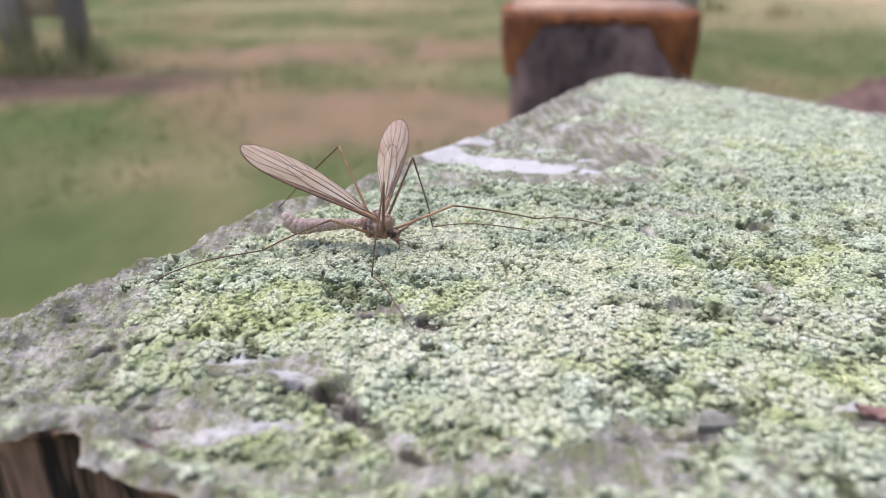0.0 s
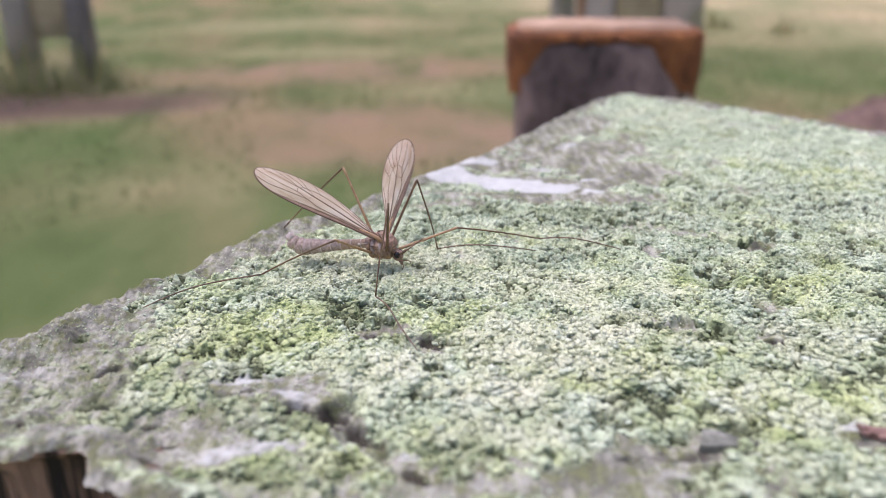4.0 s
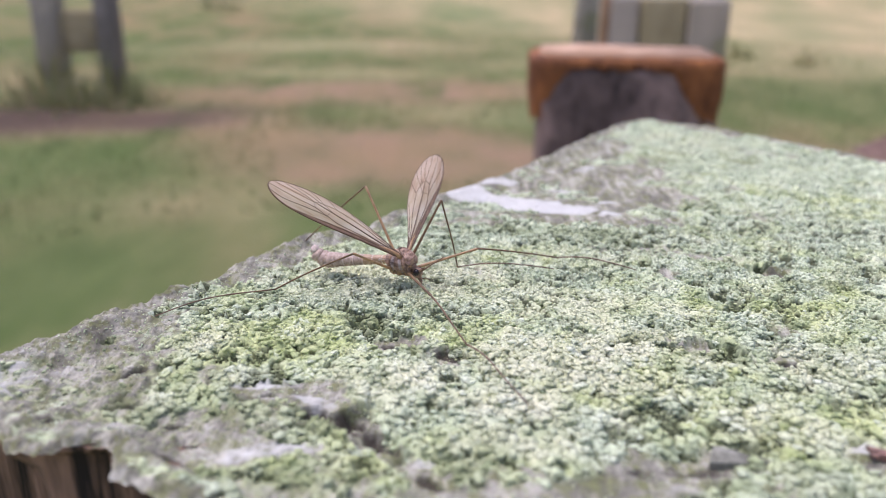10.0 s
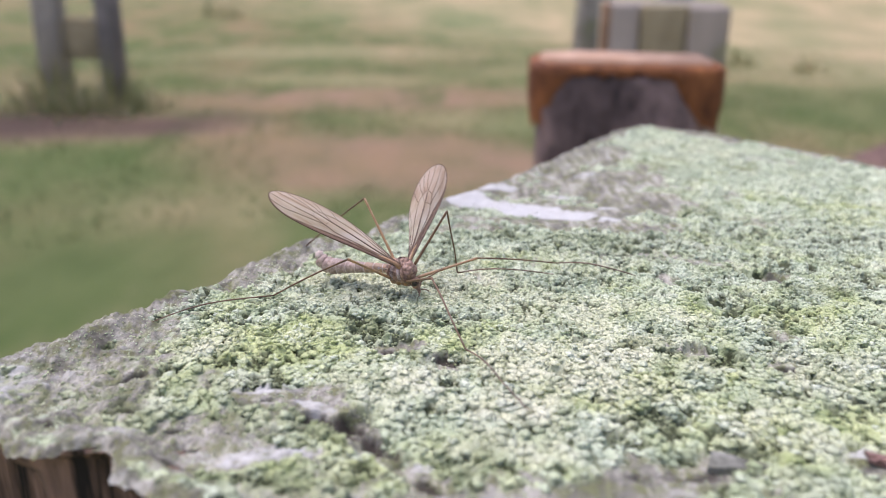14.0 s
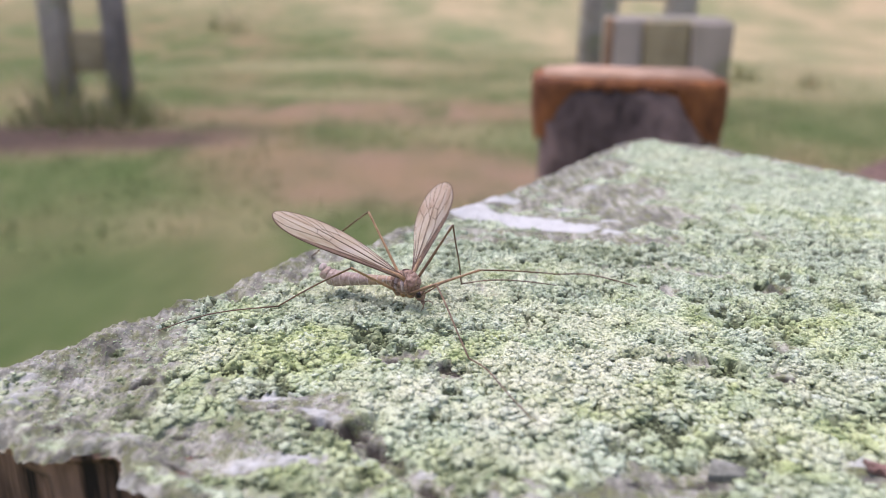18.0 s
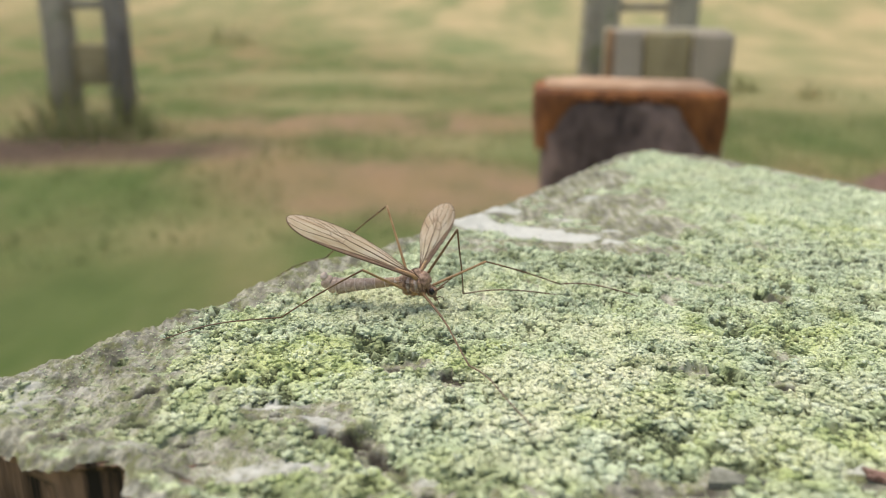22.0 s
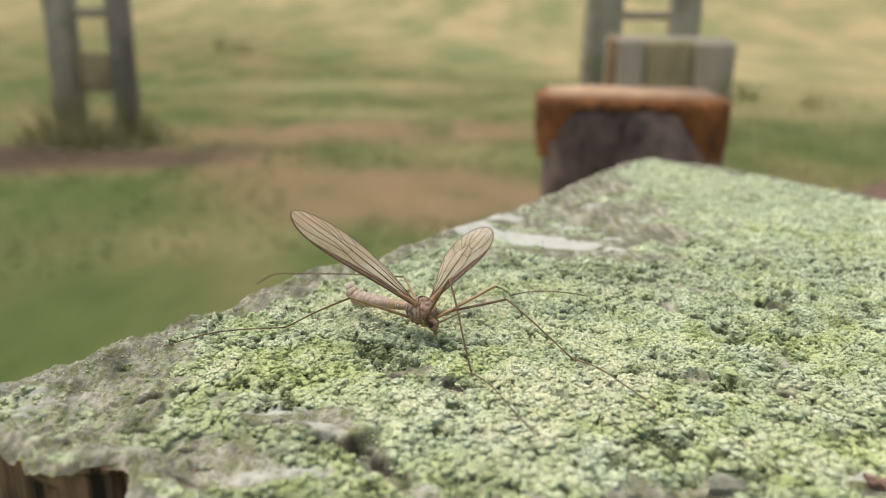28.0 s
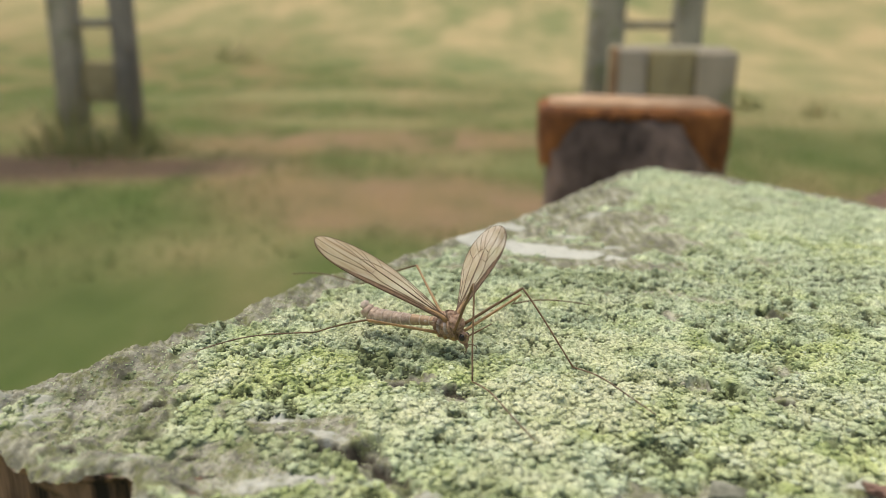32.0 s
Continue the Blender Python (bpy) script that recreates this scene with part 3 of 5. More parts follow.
def lichen_post():
    root = tagged(new("wooden_post"), "square weathered wooden post with crumbly pale green lichen on its top", "post")
    us = spaced(0.0, 0.62, 600, 740)
    vs = spaced(0.0, 0.48, 600, 780)
    U, V = np.meshgrid(us, vs)
    left, right = along(LEFT_EDGE, vs), along(RIGHT_EDGE, vs)
    front, far = along(FRONT_EDGE, us), along(FAR_EDGE, us)
    c00, c10, c01, c11 = front[0], front[-1], far[0], far[-1]
    P = ((1 - U)[..., None] * left[:, None] + U[..., None] * right[:, None] + (1 - V)[..., None] * front[None] + V[..., None] * far[None]
         - ((1 - U) * (1 - V))[..., None] * c00 - (U * (1 - V))[..., None] * c10 - ((1 - U) * V)[..., None] * c01 - (U * V)[..., None] * c11)
    x, y = P[..., 0], P[..., 1]
    rim = np.minimum.reduce([U * 0.2, (1 - U) * 0.2, V * 0.22, (1 - V) * 0.2])
    z, cover, white, tone, yellow, pale, clump, gap, dull = top_fields(x, y, rim, U, V)
    edge_noise = 0.0012 * fbm(x * 140, y * 140, 77) * (rim < 0.004)
    verts = np.stack([x + edge_noise, y + edge_noise, z], -1).reshape(-1, 3)
    nv, nu = x.shape
    idx = np.arange(nv * nu).reshape(nv, nu)
    faces = np.stack([idx[:-1, :-1], idx[:-1, 1:], idx[1:, 1:], idx[1:, :-1]], -1).reshape(-1, 4)
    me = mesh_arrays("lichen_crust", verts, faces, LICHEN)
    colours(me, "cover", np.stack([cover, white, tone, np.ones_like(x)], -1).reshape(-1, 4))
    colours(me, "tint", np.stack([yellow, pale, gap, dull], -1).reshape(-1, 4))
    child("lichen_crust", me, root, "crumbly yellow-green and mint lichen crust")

    # the post below: a ring of boards' worth of worn wood, from the rim to the ground
    ring = np.concatenate([idx[0, :-1:2], idx[:-1:3, -1], idx[-1, :0:-3], idx[:0:-3, 0]])
    top = verts[ring]
    centre = top.mean(0)
    rows = []
    for k, (dz, out) in enumerate([(0.0, 1.0), (-0.002, 1.0), (-0.006, 1.004), (-0.05, 1.0), (-0.2, 1.0), (-0.5, 1.005), (-0.78, 1.01)]):
        r = top.copy()
        r[:, :2] = centre[:2] + (r[:, :2] - centre[:2]) * out
        if k > 0:
            a = np.arctan2(r[:, 1] - centre[1], r[:, 0] - centre[0])
            w = 1 + 0.012 * vnoise(a * 30, np.full(a.shape, dz * 4), 91) + 0.010 * vnoise(a * 85, np.full(a.shape, dz * 9), 94) - 0.075 * smooth01(0.05, 0.35, vnoise(a * 46, np.full(a.shape, 1.0), 92))
            # rotted hollows below the front edge
            front_side = (top[:, 1] < -0.016) & (top[:, 0] < 0)
            for hx, hw, deep in ((-0.0285, 0.0036, 0.55), (-0.0400, 0.0022, 0.08), (-0.050, 0.003, 0.08), (-0.017, 0.003, 0.08)):
                w = w - (0.35 if k == 1 else 1.0) * deep * front_side * np.exp(-((top[:, 0] - hx) / hw) ** 2)
            r[:, :2] = centre[:2] + (r[:, :2] - centre[:2]) * w[:, None]
        r[:, 2] = r[:, 2] + dz if k < 3 else dz
        rows.append(r)
    n = len(ring)
    sv = np.concatenate(rows)
    i = np.arange(n)
    sf = np.concatenate([np.stack([i + k * n, i + (k + 1) * n, (i + 1) % n + (k + 1) * n, (i + 1) % n + k * n], -1) for k in range(len(rows) - 1)])
    child("post_side", mesh_arrays("post_side", sv, sf, POST_SIDE, False), root, "dark brown weathered side with splits")

    # overlapping lobed scales: broad and flat near the front, small and tilted further back
    rng = np.random.default_rng(4)
    count = 210000
    iu = np.clip(np.searchsorted(us, rng.random(count)), 1, nu - 2)
    iv = np.clip(np.searchsorted(vs, rng.random(count)), 1, nv - 2)
    lx, ly = x[iv, iu], y[iv, iu]
    coarse = smooth01(-0.014, 0.010, ly)
    outlying = smooth01(0.045, 0.070, ly)
    aside = lx > 0.62 * (ly + 0.1) + 0.016
    open_gap = gap[iv, iu] * (1 - 0.55 * pale[iv, iu] * (1 - coarse))
    share = (0.42 + 0.55 * coarse) * (1 - 0.72 * outlying) * np.where(aside, 0.2, 1.0)
    dense = np.clip(0.80 + 0.42 * fbm(lx * 330, ly * 330, 51, 4) + 0.25 * pale[iv, iu] + 0.4 * (clump[iv, iu] - 0.35), 0.1, 1) * (1 - 0.97 * open_gap)
    ok = (rng.random(count) < share * dense * smooth01(0.25, 0.8, cover[iv, iu])) & (white[iv, iu] < 0.3) & (rim[iv, iu] > 0.0022)
    iu, iv, lx, ly, coarse, outlying, aside = (q[ok] for q in (iu, iv, lx, ly, coarse, outlying, aside))
    count = len(iu)
    n = 8
    ring_a = np.arange(n) * 2 * math.pi / n
    lobe_r = 0.45 + 0.85 * rng.random((count, n))
    rings = []
    for rr, zz, dz in ((1.0, 0.10, 0.5), (0.8, -0.6, 0.0)):
        a = ring_a + 0.3 * rng.normal(0, 0.5, (count, n))
        rings.append(np.stack([rr * lobe_r * np.cos(a), rr * lobe_r * np.sin(a), zz + dz * (rng.random((count, n)) - 0.5)], -1))
    top_point = np.stack([np.zeros((count, 1)), np.zeros((count, 1)), 0.22 + 0.3 * rng.random((count, 1))], -1)
    shape = np.concatenate([top_point] + rings, 1)
    tri = []
    for k in range(n):
        k2 = (k + 1) % n
        tri += [(0, 1 + k, 1 + k2), (1 + k, 1 + n + k, 1 + k2), (1 + k2, 1 + n + k, 1 + n + k2)]
    tri = np.array(tri)
    lump_r = rng.random(count) ** 1.6
    size = (0.00036 + 0.00052 * lump_r) * (1 - coarse) + (0.00017 + 0.00030 * lump_r) * coarse
    size = np.where(aside, 0.0008, size + outlying * 0.00028)
    size = size * (0.45 + 0.55 * smooth01(0.4, 0.95, cover[iv, iu]))
    turn, tilt = rng.random(count) * 6.283, rng.normal(0, 1, count) * (0.20 + 0.18 * coarse)
    ct, st, ck, sk = (q[:, None] for q in (np.cos(turn), np.sin(turn), np.cos(tilt), np.sin(tilt)))
    sx, sy, sz = shape[..., 0] * 1.15, shape[..., 1] * 0.9, shape[..., 2] * (0.38 + 0.42 * coarse[:, None])
    sy, sz = sy * ck - sz * sk, sy * sk + sz * ck
    rx, ry = sx * ct - sy * st, sx * st + sy * ct
    lv = np.stack([rx, ry, sz], -1) * size[:, None, None] + np.stack([lx, ly, z[iv, iu] + size * (0.02 + 0.22 * rng.random(count))], -1)[:, None]
    per = 1 + 2 * n
    lf = (tri[None] + (np.arange(count) * per)[:, None, None]).reshape(-1, 3)
    me = mesh_arrays("lichen_scale", lv.reshape(-1, 3), lf, LOBE)
    tone2 = np.clip(0.54 + 0.75 * fbm(lx * 420, ly * 420, 61, 4) + 0.34 * (rng.random(count) - 0.5) - 0.25 * np.clip(dull[iv, iu] - 0.4, 0, 1), 0, 1)
    for name, col in (("cover", np.stack([np.ones(count), np.zeros(count), tone2, np.ones(count)], -1)), ("tint", np.stack([yellow[iv, iu], pale[iv, iu], np.zeros(count), dull[iv, iu]], -1))):
        colours(me, name, np.repeat(col, per, 0))
    child("lichen_scale", me, root, "overlapping pale lobed lichen scales", "stuff")

    # tiny crumbs that stand up from the crust and lie on the bare wood
    count = 90000
    iu = np.clip(np.searchsorted(us, rng.random(count) ** 1.15 * 0.72), 1, nu - 2)
    iv = np.clip(np.searchsorted(vs, rng.random(count) ** 1.25 * 0.5), 1, nv - 2)
    lx, ly = x[iv, iu], y[iv, iu]
    dense = 0.35 + 0.6 * fbm(lx * 330, ly * 330, 51, 4) + 0.4 * (clump[iv, iu] - 0.35) + 0.5 * gap[iv, iu]
    ok = (rng.random(count) < 0.7 * np.clip(dense, 0.02, 1) * smooth01(0.25, 0.8, cover[iv, iu]) * np.maximum(smooth01(-0.02, 0.01, ly), gap[iv, iu]) + 0.22 * (cover[iv, iu] < 0.5) * (rim[iv, iu] > 0.003)) & (white[iv, iu] < 0.3) & (rim[iv, iu] > 0.0022)
    iu, iv, lx, ly = iu[ok], iv[ok], lx[ok], ly[ok]
    count = len(iu)
    five = np.arange(5) * 2 * math.pi / 5
    unit = np.array([(0, 0, 0.9)] + [(math.cos(a), math.sin(a), 0.35) for a in five] + [(0.55 * math.cos(a + 0.5), 0.55 * math.sin(a + 0.5), -0.8) for a in five])
    tri = [(0, 1 + k, 1 + (k + 1) % 5) for k in range(5)]
    for k in range(5):
        a, b, c, d = 1 + k, 1 + (k + 1) % 5, 6 + k, 6 + (k + 1) % 5
        tri += [(a, c, b), (b, c, d)]
    tri = np.array(tri)
    shape = unit[None] * (0.35 + 1.3 * rng.random((count, 11, 1)))
    size = ((0.00013 + 0.00026 * rng.random(count) ** 3.0) * (0.5 + 0.5 * cover[iv, iu]))[:, None, None]
    turn = rng.random(count) * 6.283
    ct, st = np.cos(turn)[:, None], np.sin(turn)[:, None]
    sx, sy, sz = shape[..., 0] * 1.3, shape[..., 1] * 0.85, shape[..., 2] * 0.6
    lv = np.stack([sx * ct - sy * st, sx * st + sy * ct, sz], -1) * size + np.stack([lx, ly, z[iv, iu] + 0.00006 + 0.0002 * rng.random(count) * cover[iv, iu]], -1)[:, None]
    lf = (tri[None] + (np.arange(count) * 11)[:, None, None]).reshape(-1, 3)
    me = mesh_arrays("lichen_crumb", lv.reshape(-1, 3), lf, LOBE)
    # crumbs lying in gaps get a darker tone, painted like the shade there
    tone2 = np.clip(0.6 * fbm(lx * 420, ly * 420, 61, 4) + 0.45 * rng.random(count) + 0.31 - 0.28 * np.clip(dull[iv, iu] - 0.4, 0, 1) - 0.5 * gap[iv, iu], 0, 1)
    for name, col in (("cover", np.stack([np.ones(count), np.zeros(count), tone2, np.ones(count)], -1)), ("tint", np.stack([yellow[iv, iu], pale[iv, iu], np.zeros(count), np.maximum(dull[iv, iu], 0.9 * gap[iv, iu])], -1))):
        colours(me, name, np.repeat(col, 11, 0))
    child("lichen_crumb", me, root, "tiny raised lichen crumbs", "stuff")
    return root


lichen_post()


# ---------------------------------------------------------------- ground
def ground_height(x, y):
    d = np.hypot(x, y)
    return -0.75 + 0.02 * fbm(x * 0.8, y * 0.8, 5) * smooth01(0.5, 3, d) + np.maximum(0, d - 9) * 0.16 * smooth01(9, 30, d) * (1 - smooth01(60, 400, d) * 0.7)


def ground():
    r = np.concatenate([np.linspace(0.0, 12, 90), 12 * 1.07 ** np.arange(1, 80)])
    a = np.linspace(0, 2 * math.pi, 180, endpoint=False)
    R, A = np.meshgrid(r, a)
    x, y = R * np.cos(A), R * np.sin(A)
    z = ground_height(x, y)
    soil = np.zeros(x.shape)
    for cx, cy, rx, ry, turn in SOIL:
        soil = np.maximum(soil, patches(x / 1000, y / 1000, [(cx, cy, rx * 1.2, ry * 1.25, turn, 1.0)], 0.3, 9))
    dry = smooth01(6.5, 16, R + 2.5 * fbm(x * 0.35, y * 0.35, 66) + 1.5 * np.clip(x, -4, 4))
    dry = np.maximum(dry, patches(x / 1000, y / 1000, DRY, 0.35, 14))
    na, nr = x.shape
    idx = np.arange(na * nr).reshape(na, nr)
    nxt = np.roll(idx, -1, 0)
    faces = np.stack([idx[:, :-1], idx[:, 1:], nxt[:, 1:], nxt[:, :-1]], -1).reshape(-1, 4)
    me = mesh_arrays("ground", np.stack([x, y, z], -1).reshape(-1, 3), faces, GRASS)
    damp = patches(x / 1000, y / 1000, DAMP, 0.55, 17)
    lush = patches(x / 1000, y / 1000, LUSH, 0.4, 23)
    for name, v in (("soil", soil), ("dry", dry), ("damp", damp), ("lush", lush)):
        at = me.attributes.new(name, "FLOAT", "POINT")
        at.data.foreach_set("value", v.ravel().astype(np.float32))
    tagged(new("ground", me), "rough meadow grass with worn brown earth", "ground", kind="structure")


# worn earth: centre, half sizes (m), turn
SOIL = [(-0.45, 3.0, 0.35, 0.2, 0), (-2.2, 4.05, 1.1, 0.30, 3), (-2.0, 4.15, 0.9, 0.25, 0), (-0.1, 3.3, 1.0, 0.5, -20), (0.5, 2.3, 0.3, 0.6, -10), (-0.6, 5.3, 1.3, 0.5, 10), (2.2, 3.45, 0.5, 0.25, 0)]
LUSH = [(-0.35, 2.35, 0.5, 0.45, 0, 0.75), (-1.15, 1.75, 1.0, 0.65, 0, 1), (-0.6, 2.6, 0.5, 0.5, 0, 0.5), (-1.7, 2.9, 1.3, 0.62, 0, 1), (-1.3, 2.1, 0.9, 0.55, 0, 0.9), (2.4, 5.2, 1.3, 1.3, 0, 0.95), (1.5, 8.5, 2.2, 1.6, 0, 0.6), (-0.6, 7.5, 1.6, 1.2, 0, 0.6), (-4.2, 8.0, 1.2, 1.5, 0, 0.9), (0.2, 4.6, 0.8, 0.5, 0, 0.5)]
DAMP = [(-2.6, 4.1, 1.0, 0.56, 6, 0.95), (-1.75, 4.12, 0.55, 0.36, 8, 0.85), (-1.5, 4.4, 0.4, 0.3, 10, 0.6)]
DRY = [(-1.2, 8.5, 2.2, 1.0, 0, 0.8), (1.0, 7.0, 1.5, 0.6, 10, 0.6), (0.3, 4.4, 0.7, 0.35, -10, 0.6), (-1.0, 6.3, 1.0, 0.4, 0, 0.7), (3.2, 6.5, 1.2, 0.5, 0, 0.7), (-0.9, 2.6, 0.5, 0.3, 0, 0.35), (-3.5, 8.0, 1.0, 0.8, 0, 0.5)]
ground()


def grass_tufts():
    rng = np.random.default_rng(8)
    n = 17000
    r, a = 2.5 + 8 * rng.random(n) ** 1.1, radians(90) + rng.normal(0, 0.5, n)
    x, y = r * np.cos(a), r * np.sin(a)
    keep = np.ones(n, bool)
    for cx, cy, rx, ry, turn in SOIL:
        keep &= blob(x / 1000, y / 1000, cx, cy, rx, ry, turn, 0.5, 9, 1400) < 0.5
    x, y = x[keep], y[keep]
    n = len(x)
    z = ground_height(x, y) - 0.004
    h = 0.012 + 0.028 * rng.random(n)
    t, lean = rng.random(n) * 6.283, rng.normal(0, 0.35, n)
    w = 0.003 + 0.004 * rng.random(n)
    ex, ey = np.cos(t) * w, np.sin(t) * w
    p0, p1 = np.stack([x - ex, y - ey, z], -1), np.stack([x + ex, y + ey, z], -1)
    p2 = np.stack([x - np.sin(t) * lean * h, y + np.cos(t) * lean * h, z + h], -1)
    me = mesh_arrays("grass", np.stack([p0, p1, p2], 1).reshape(-1, 3), np.arange(3 * n).reshape(-1, 3), BLADE)
    tagged(new("grass", me), "short green and straw-coloured meadow grass blades", "grass", kind="stuff")


def blade_material(name, low, mid, high):
    m, nt, bsdf, co = base_material(name, 0.8)
    rnd = nt.nodes.new("ShaderNodeNewGeometry").outputs["Random Per Island"]
    nt.links.new(ramp(nt, rnd, [(0.2, low), (0.6, mid), (0.9, high)]), bsdf.inputs["Base Color"])
    return m


BLADE = blade_material("grass_blade", (0.13, 0.19, 0.05), (0.19, 0.25, 0.08), (0.36, 0.33, 0.15))
TUSSOCK = blade_material("tussock_blade", (0.27, 0.30, 0.12), (0.42, 0.40, 0.19), (0.60, 0.51, 0.29))
grass_tufts()


# ---------------------------------------------------------------- posts behind
def worn_box(w, d, h, taper=1.0, seed=1, cut=10, rough=0.02, ridge=0.0, lean=0.0):
    """An upright squared log from z = -h to 0 with worn, uneven edges."""
    bm = bmesh.new()
    ring_n, rows = 40, []
    levels = [0.0, -0.012, -0.05, -0.12, -0.3, -0.6, -1.0]
    for lv in levels:
        zz = max(lv, -1.0) * h
        s = taper + (1 - taper) * (1 + zz / h)
        row = []
        for k in range(ring_n):
            a = 2 * math.pi * k / ring_n
            c, sn = math.cos(a), math.sin(a)
            q = (abs(c) ** cut + abs(sn) ** cut) ** (-1 / cut)
            n = 1 + rough * noise.noise((c * 2.2, sn * 2.2, zz / w * 1.3 + seed)) + ridge * noise.noise((c * 9, sn * 9, seed * 3.1))
            if lv == 0.0:
                n *= 0.965
            row.append(bm.verts.new((c * q * w / 2 * s * n + lean * zz, sn * q * d / 2 * s * n, zz + (0.012 * w * noise.noise((c * 3, sn * 3, seed + 5.0)) if lv > -0.02 else 0))))
        rows.append(row)
    for a, b in zip(rows, rows[1:]):
        for k in range(ring_n):
            bm.faces.new((a[k], b[k], b[(k + 1) % ring_n], a[(k + 1) % ring_n]))
    bm.faces.new(rows[0])
    bm.faces.new(rows[-1][::-1])
    bmesh.ops.recalc_face_normals(bm, faces=bm.faces)
    return bm


def stump_post():
    """The dark cut post with an orange-brown rim."""
    root = tagged(new("cut_post"), "dark damp wooden post with an orange-brown sawn rim", "post")
    root.matrix_basis = pose(0.1285, 0.502, -0.0135, 0, 0, -4)
    bm = worn_box(0.133, 0.088, 0.75, 0.90, 3, 7, 0.05, 0.012)
    for v in bm.verts:  # the head has spread over the shaft
        v.co.x *= 0.95 if v.co.z < -0.02 else 1.0
    part("post_side", bm, DARK_WOOD, root, "dark purple-brown damp wood")
    # the weathered orange band round the head, hanging down in uneven tongues
    bm = bmesh.new()
    n, rows = 72, []
    for lv in (0.004, 0.002, -0.003, -0.5, -1.0):
        row = []
        for k in range(n):
            a = 2 * math.pi * k / n
            c, s = math.cos(a), math.sin(a)
            q = (abs(c) ** 7 + abs(s) ** 7) ** (-1 / 7)
            drop = 0.0045 + 0.038 * min(1, max(0, (abs(c * q + 0.05) - 0.5) / 0.35)) + (0.004 + 0.018 * abs(c) ** 3) * noise.noise((c * 7, s * 7, 2.0)) + (0.003 + 0.008 * abs(c) ** 3) * noise.noise((c * 21, s * 21, 5.0))
            grow = 1.03 + 0.035 * noise.noise((c * 5, s * 5, 9.0)) + 0.012 * noise.noise((c * 17, s * 17, 4.0)) - (0.05 if lv > 0.003 else 0) - (0.04 if lv == -1.0 else 0)
            zz = lv if lv > -0.1 else lv * drop
            row.append(bm.verts.new((c * q * 0.068 * grow, s * q * 0.044 * grow, zz)))
        rows.append(row)
    for a, b in zip(rows, rows[1:]):
        for k in range(n):
            bm.faces.new((a[k], b[k], b[(k + 1) % n], a[(k + 1) % n]))
    bm.faces.new(rows[0])
    bmesh.ops.recalc_face_normals(bm, faces=bm.faces)
    part("rim", bm, RUST_WOOD, root, "orange-brown weathered rim")
    bm = bmesh.new()
    bmesh.ops.create_circle(bm, cap_ends=True, segments=48, radius=1)
    for v in bm.verts:
        c, s = v.co.x, v.co.y
        q = (abs(c) ** 7 + abs(s) ** 7) ** (-1 / 7)
        v.co = (c * q * 0.062, s * q * 0.039, 0.0062 + 0.0012 * noise.noise((c * 3, s * 3, 1.0)))
    top = bmesh.ops.extrude_face_region(bm, geom=bm.faces[:])
    for v in top["geom"]:
        if isinstance(v, bmesh.types.BMVert):
            v.co.z -= 0.004
    bmesh.ops.recalc_face_normals(bm, faces=bm.faces)
    part("sawn_top", bm, SAWN_WOOD, root, "pale orange sawn end")


stump_post()


def grey_post():
    """A squared post faced with upright boards of different age."""
    root = tagged(new("grey_post"), "pale grey weathered post faced with upright boards, one mossy", "post")
    root.matrix_basis = pose(0.412, 1.60, 0.002, 0, 0, -6)
    part("post_side", worn_box(0.245, 0.18, 0.75, 0.98, 8, 8, 0.03), PALE_WOOD, root)
    for k, (bx, wide, top, mat, label) in enumerate([(-0.118, 0.018, 0.002, SAWN_WOOD, "narrow pinkish brown edge board"), (-0.080, 0.055, -0.001, PALE_BOARD, "pale grey weathered board"),
                                                     (-0.004, 0.090, -0.004, MOSSY_BOARD, "dark olive mossy board"), (0.083, 0.078, -0.006, PALE_WOOD, "grey weathered board")]):
        ob = part("board", worn_box(wide, 0.022, 0.70, 1.0, 4 + k, 8, 0.04), mat, root, label)
        ob.location = (bx, -0.100 - 0.003 * (k % 2), top)


grey_post()


def tree_guard(name, x, y, gap, turn, tall, w, second):
    """Two sturdy stakes with short rails between, tufts of tall grass at the foot."""
    gz = float(ground_height(np.array([x]), np.array([y]))[0])
    root = tagged(new(name), "sturdy grey wooden stakes joined by short rails", "tree guard")
    root.matrix_basis = pose(x, y, gz, 0, 0, turn)
    for k, (sx, mat, wide, lean) in enumerate([(-gap / 2, GREY_WOOD, w * 1.25, 0.02), (gap / 2, second, w, 0.012)]):
        ob = part("stake", worn_box(wide, wide, tall + 0.1, 1.0, 5 + k, 5, 0.04, 0.02, lean), mat, root)
        ob.location = (sx, 0, tall)
    for zz, th in ((0.42, 0.25), (0.78, 0.055), (tall * 0.85, 0.05)):
        bm = worn_box(th, 0.04, gap * 0.94, 1.0, 3, 6, 0.03)
        ob = part("rail", bm, MOSSY_BOARD if th > 0.2 else GREY_WOOD, root)
        ob.matrix_basis = pose(-gap * 0.47, 0.0, zz, 0, -90, 0)
    return root


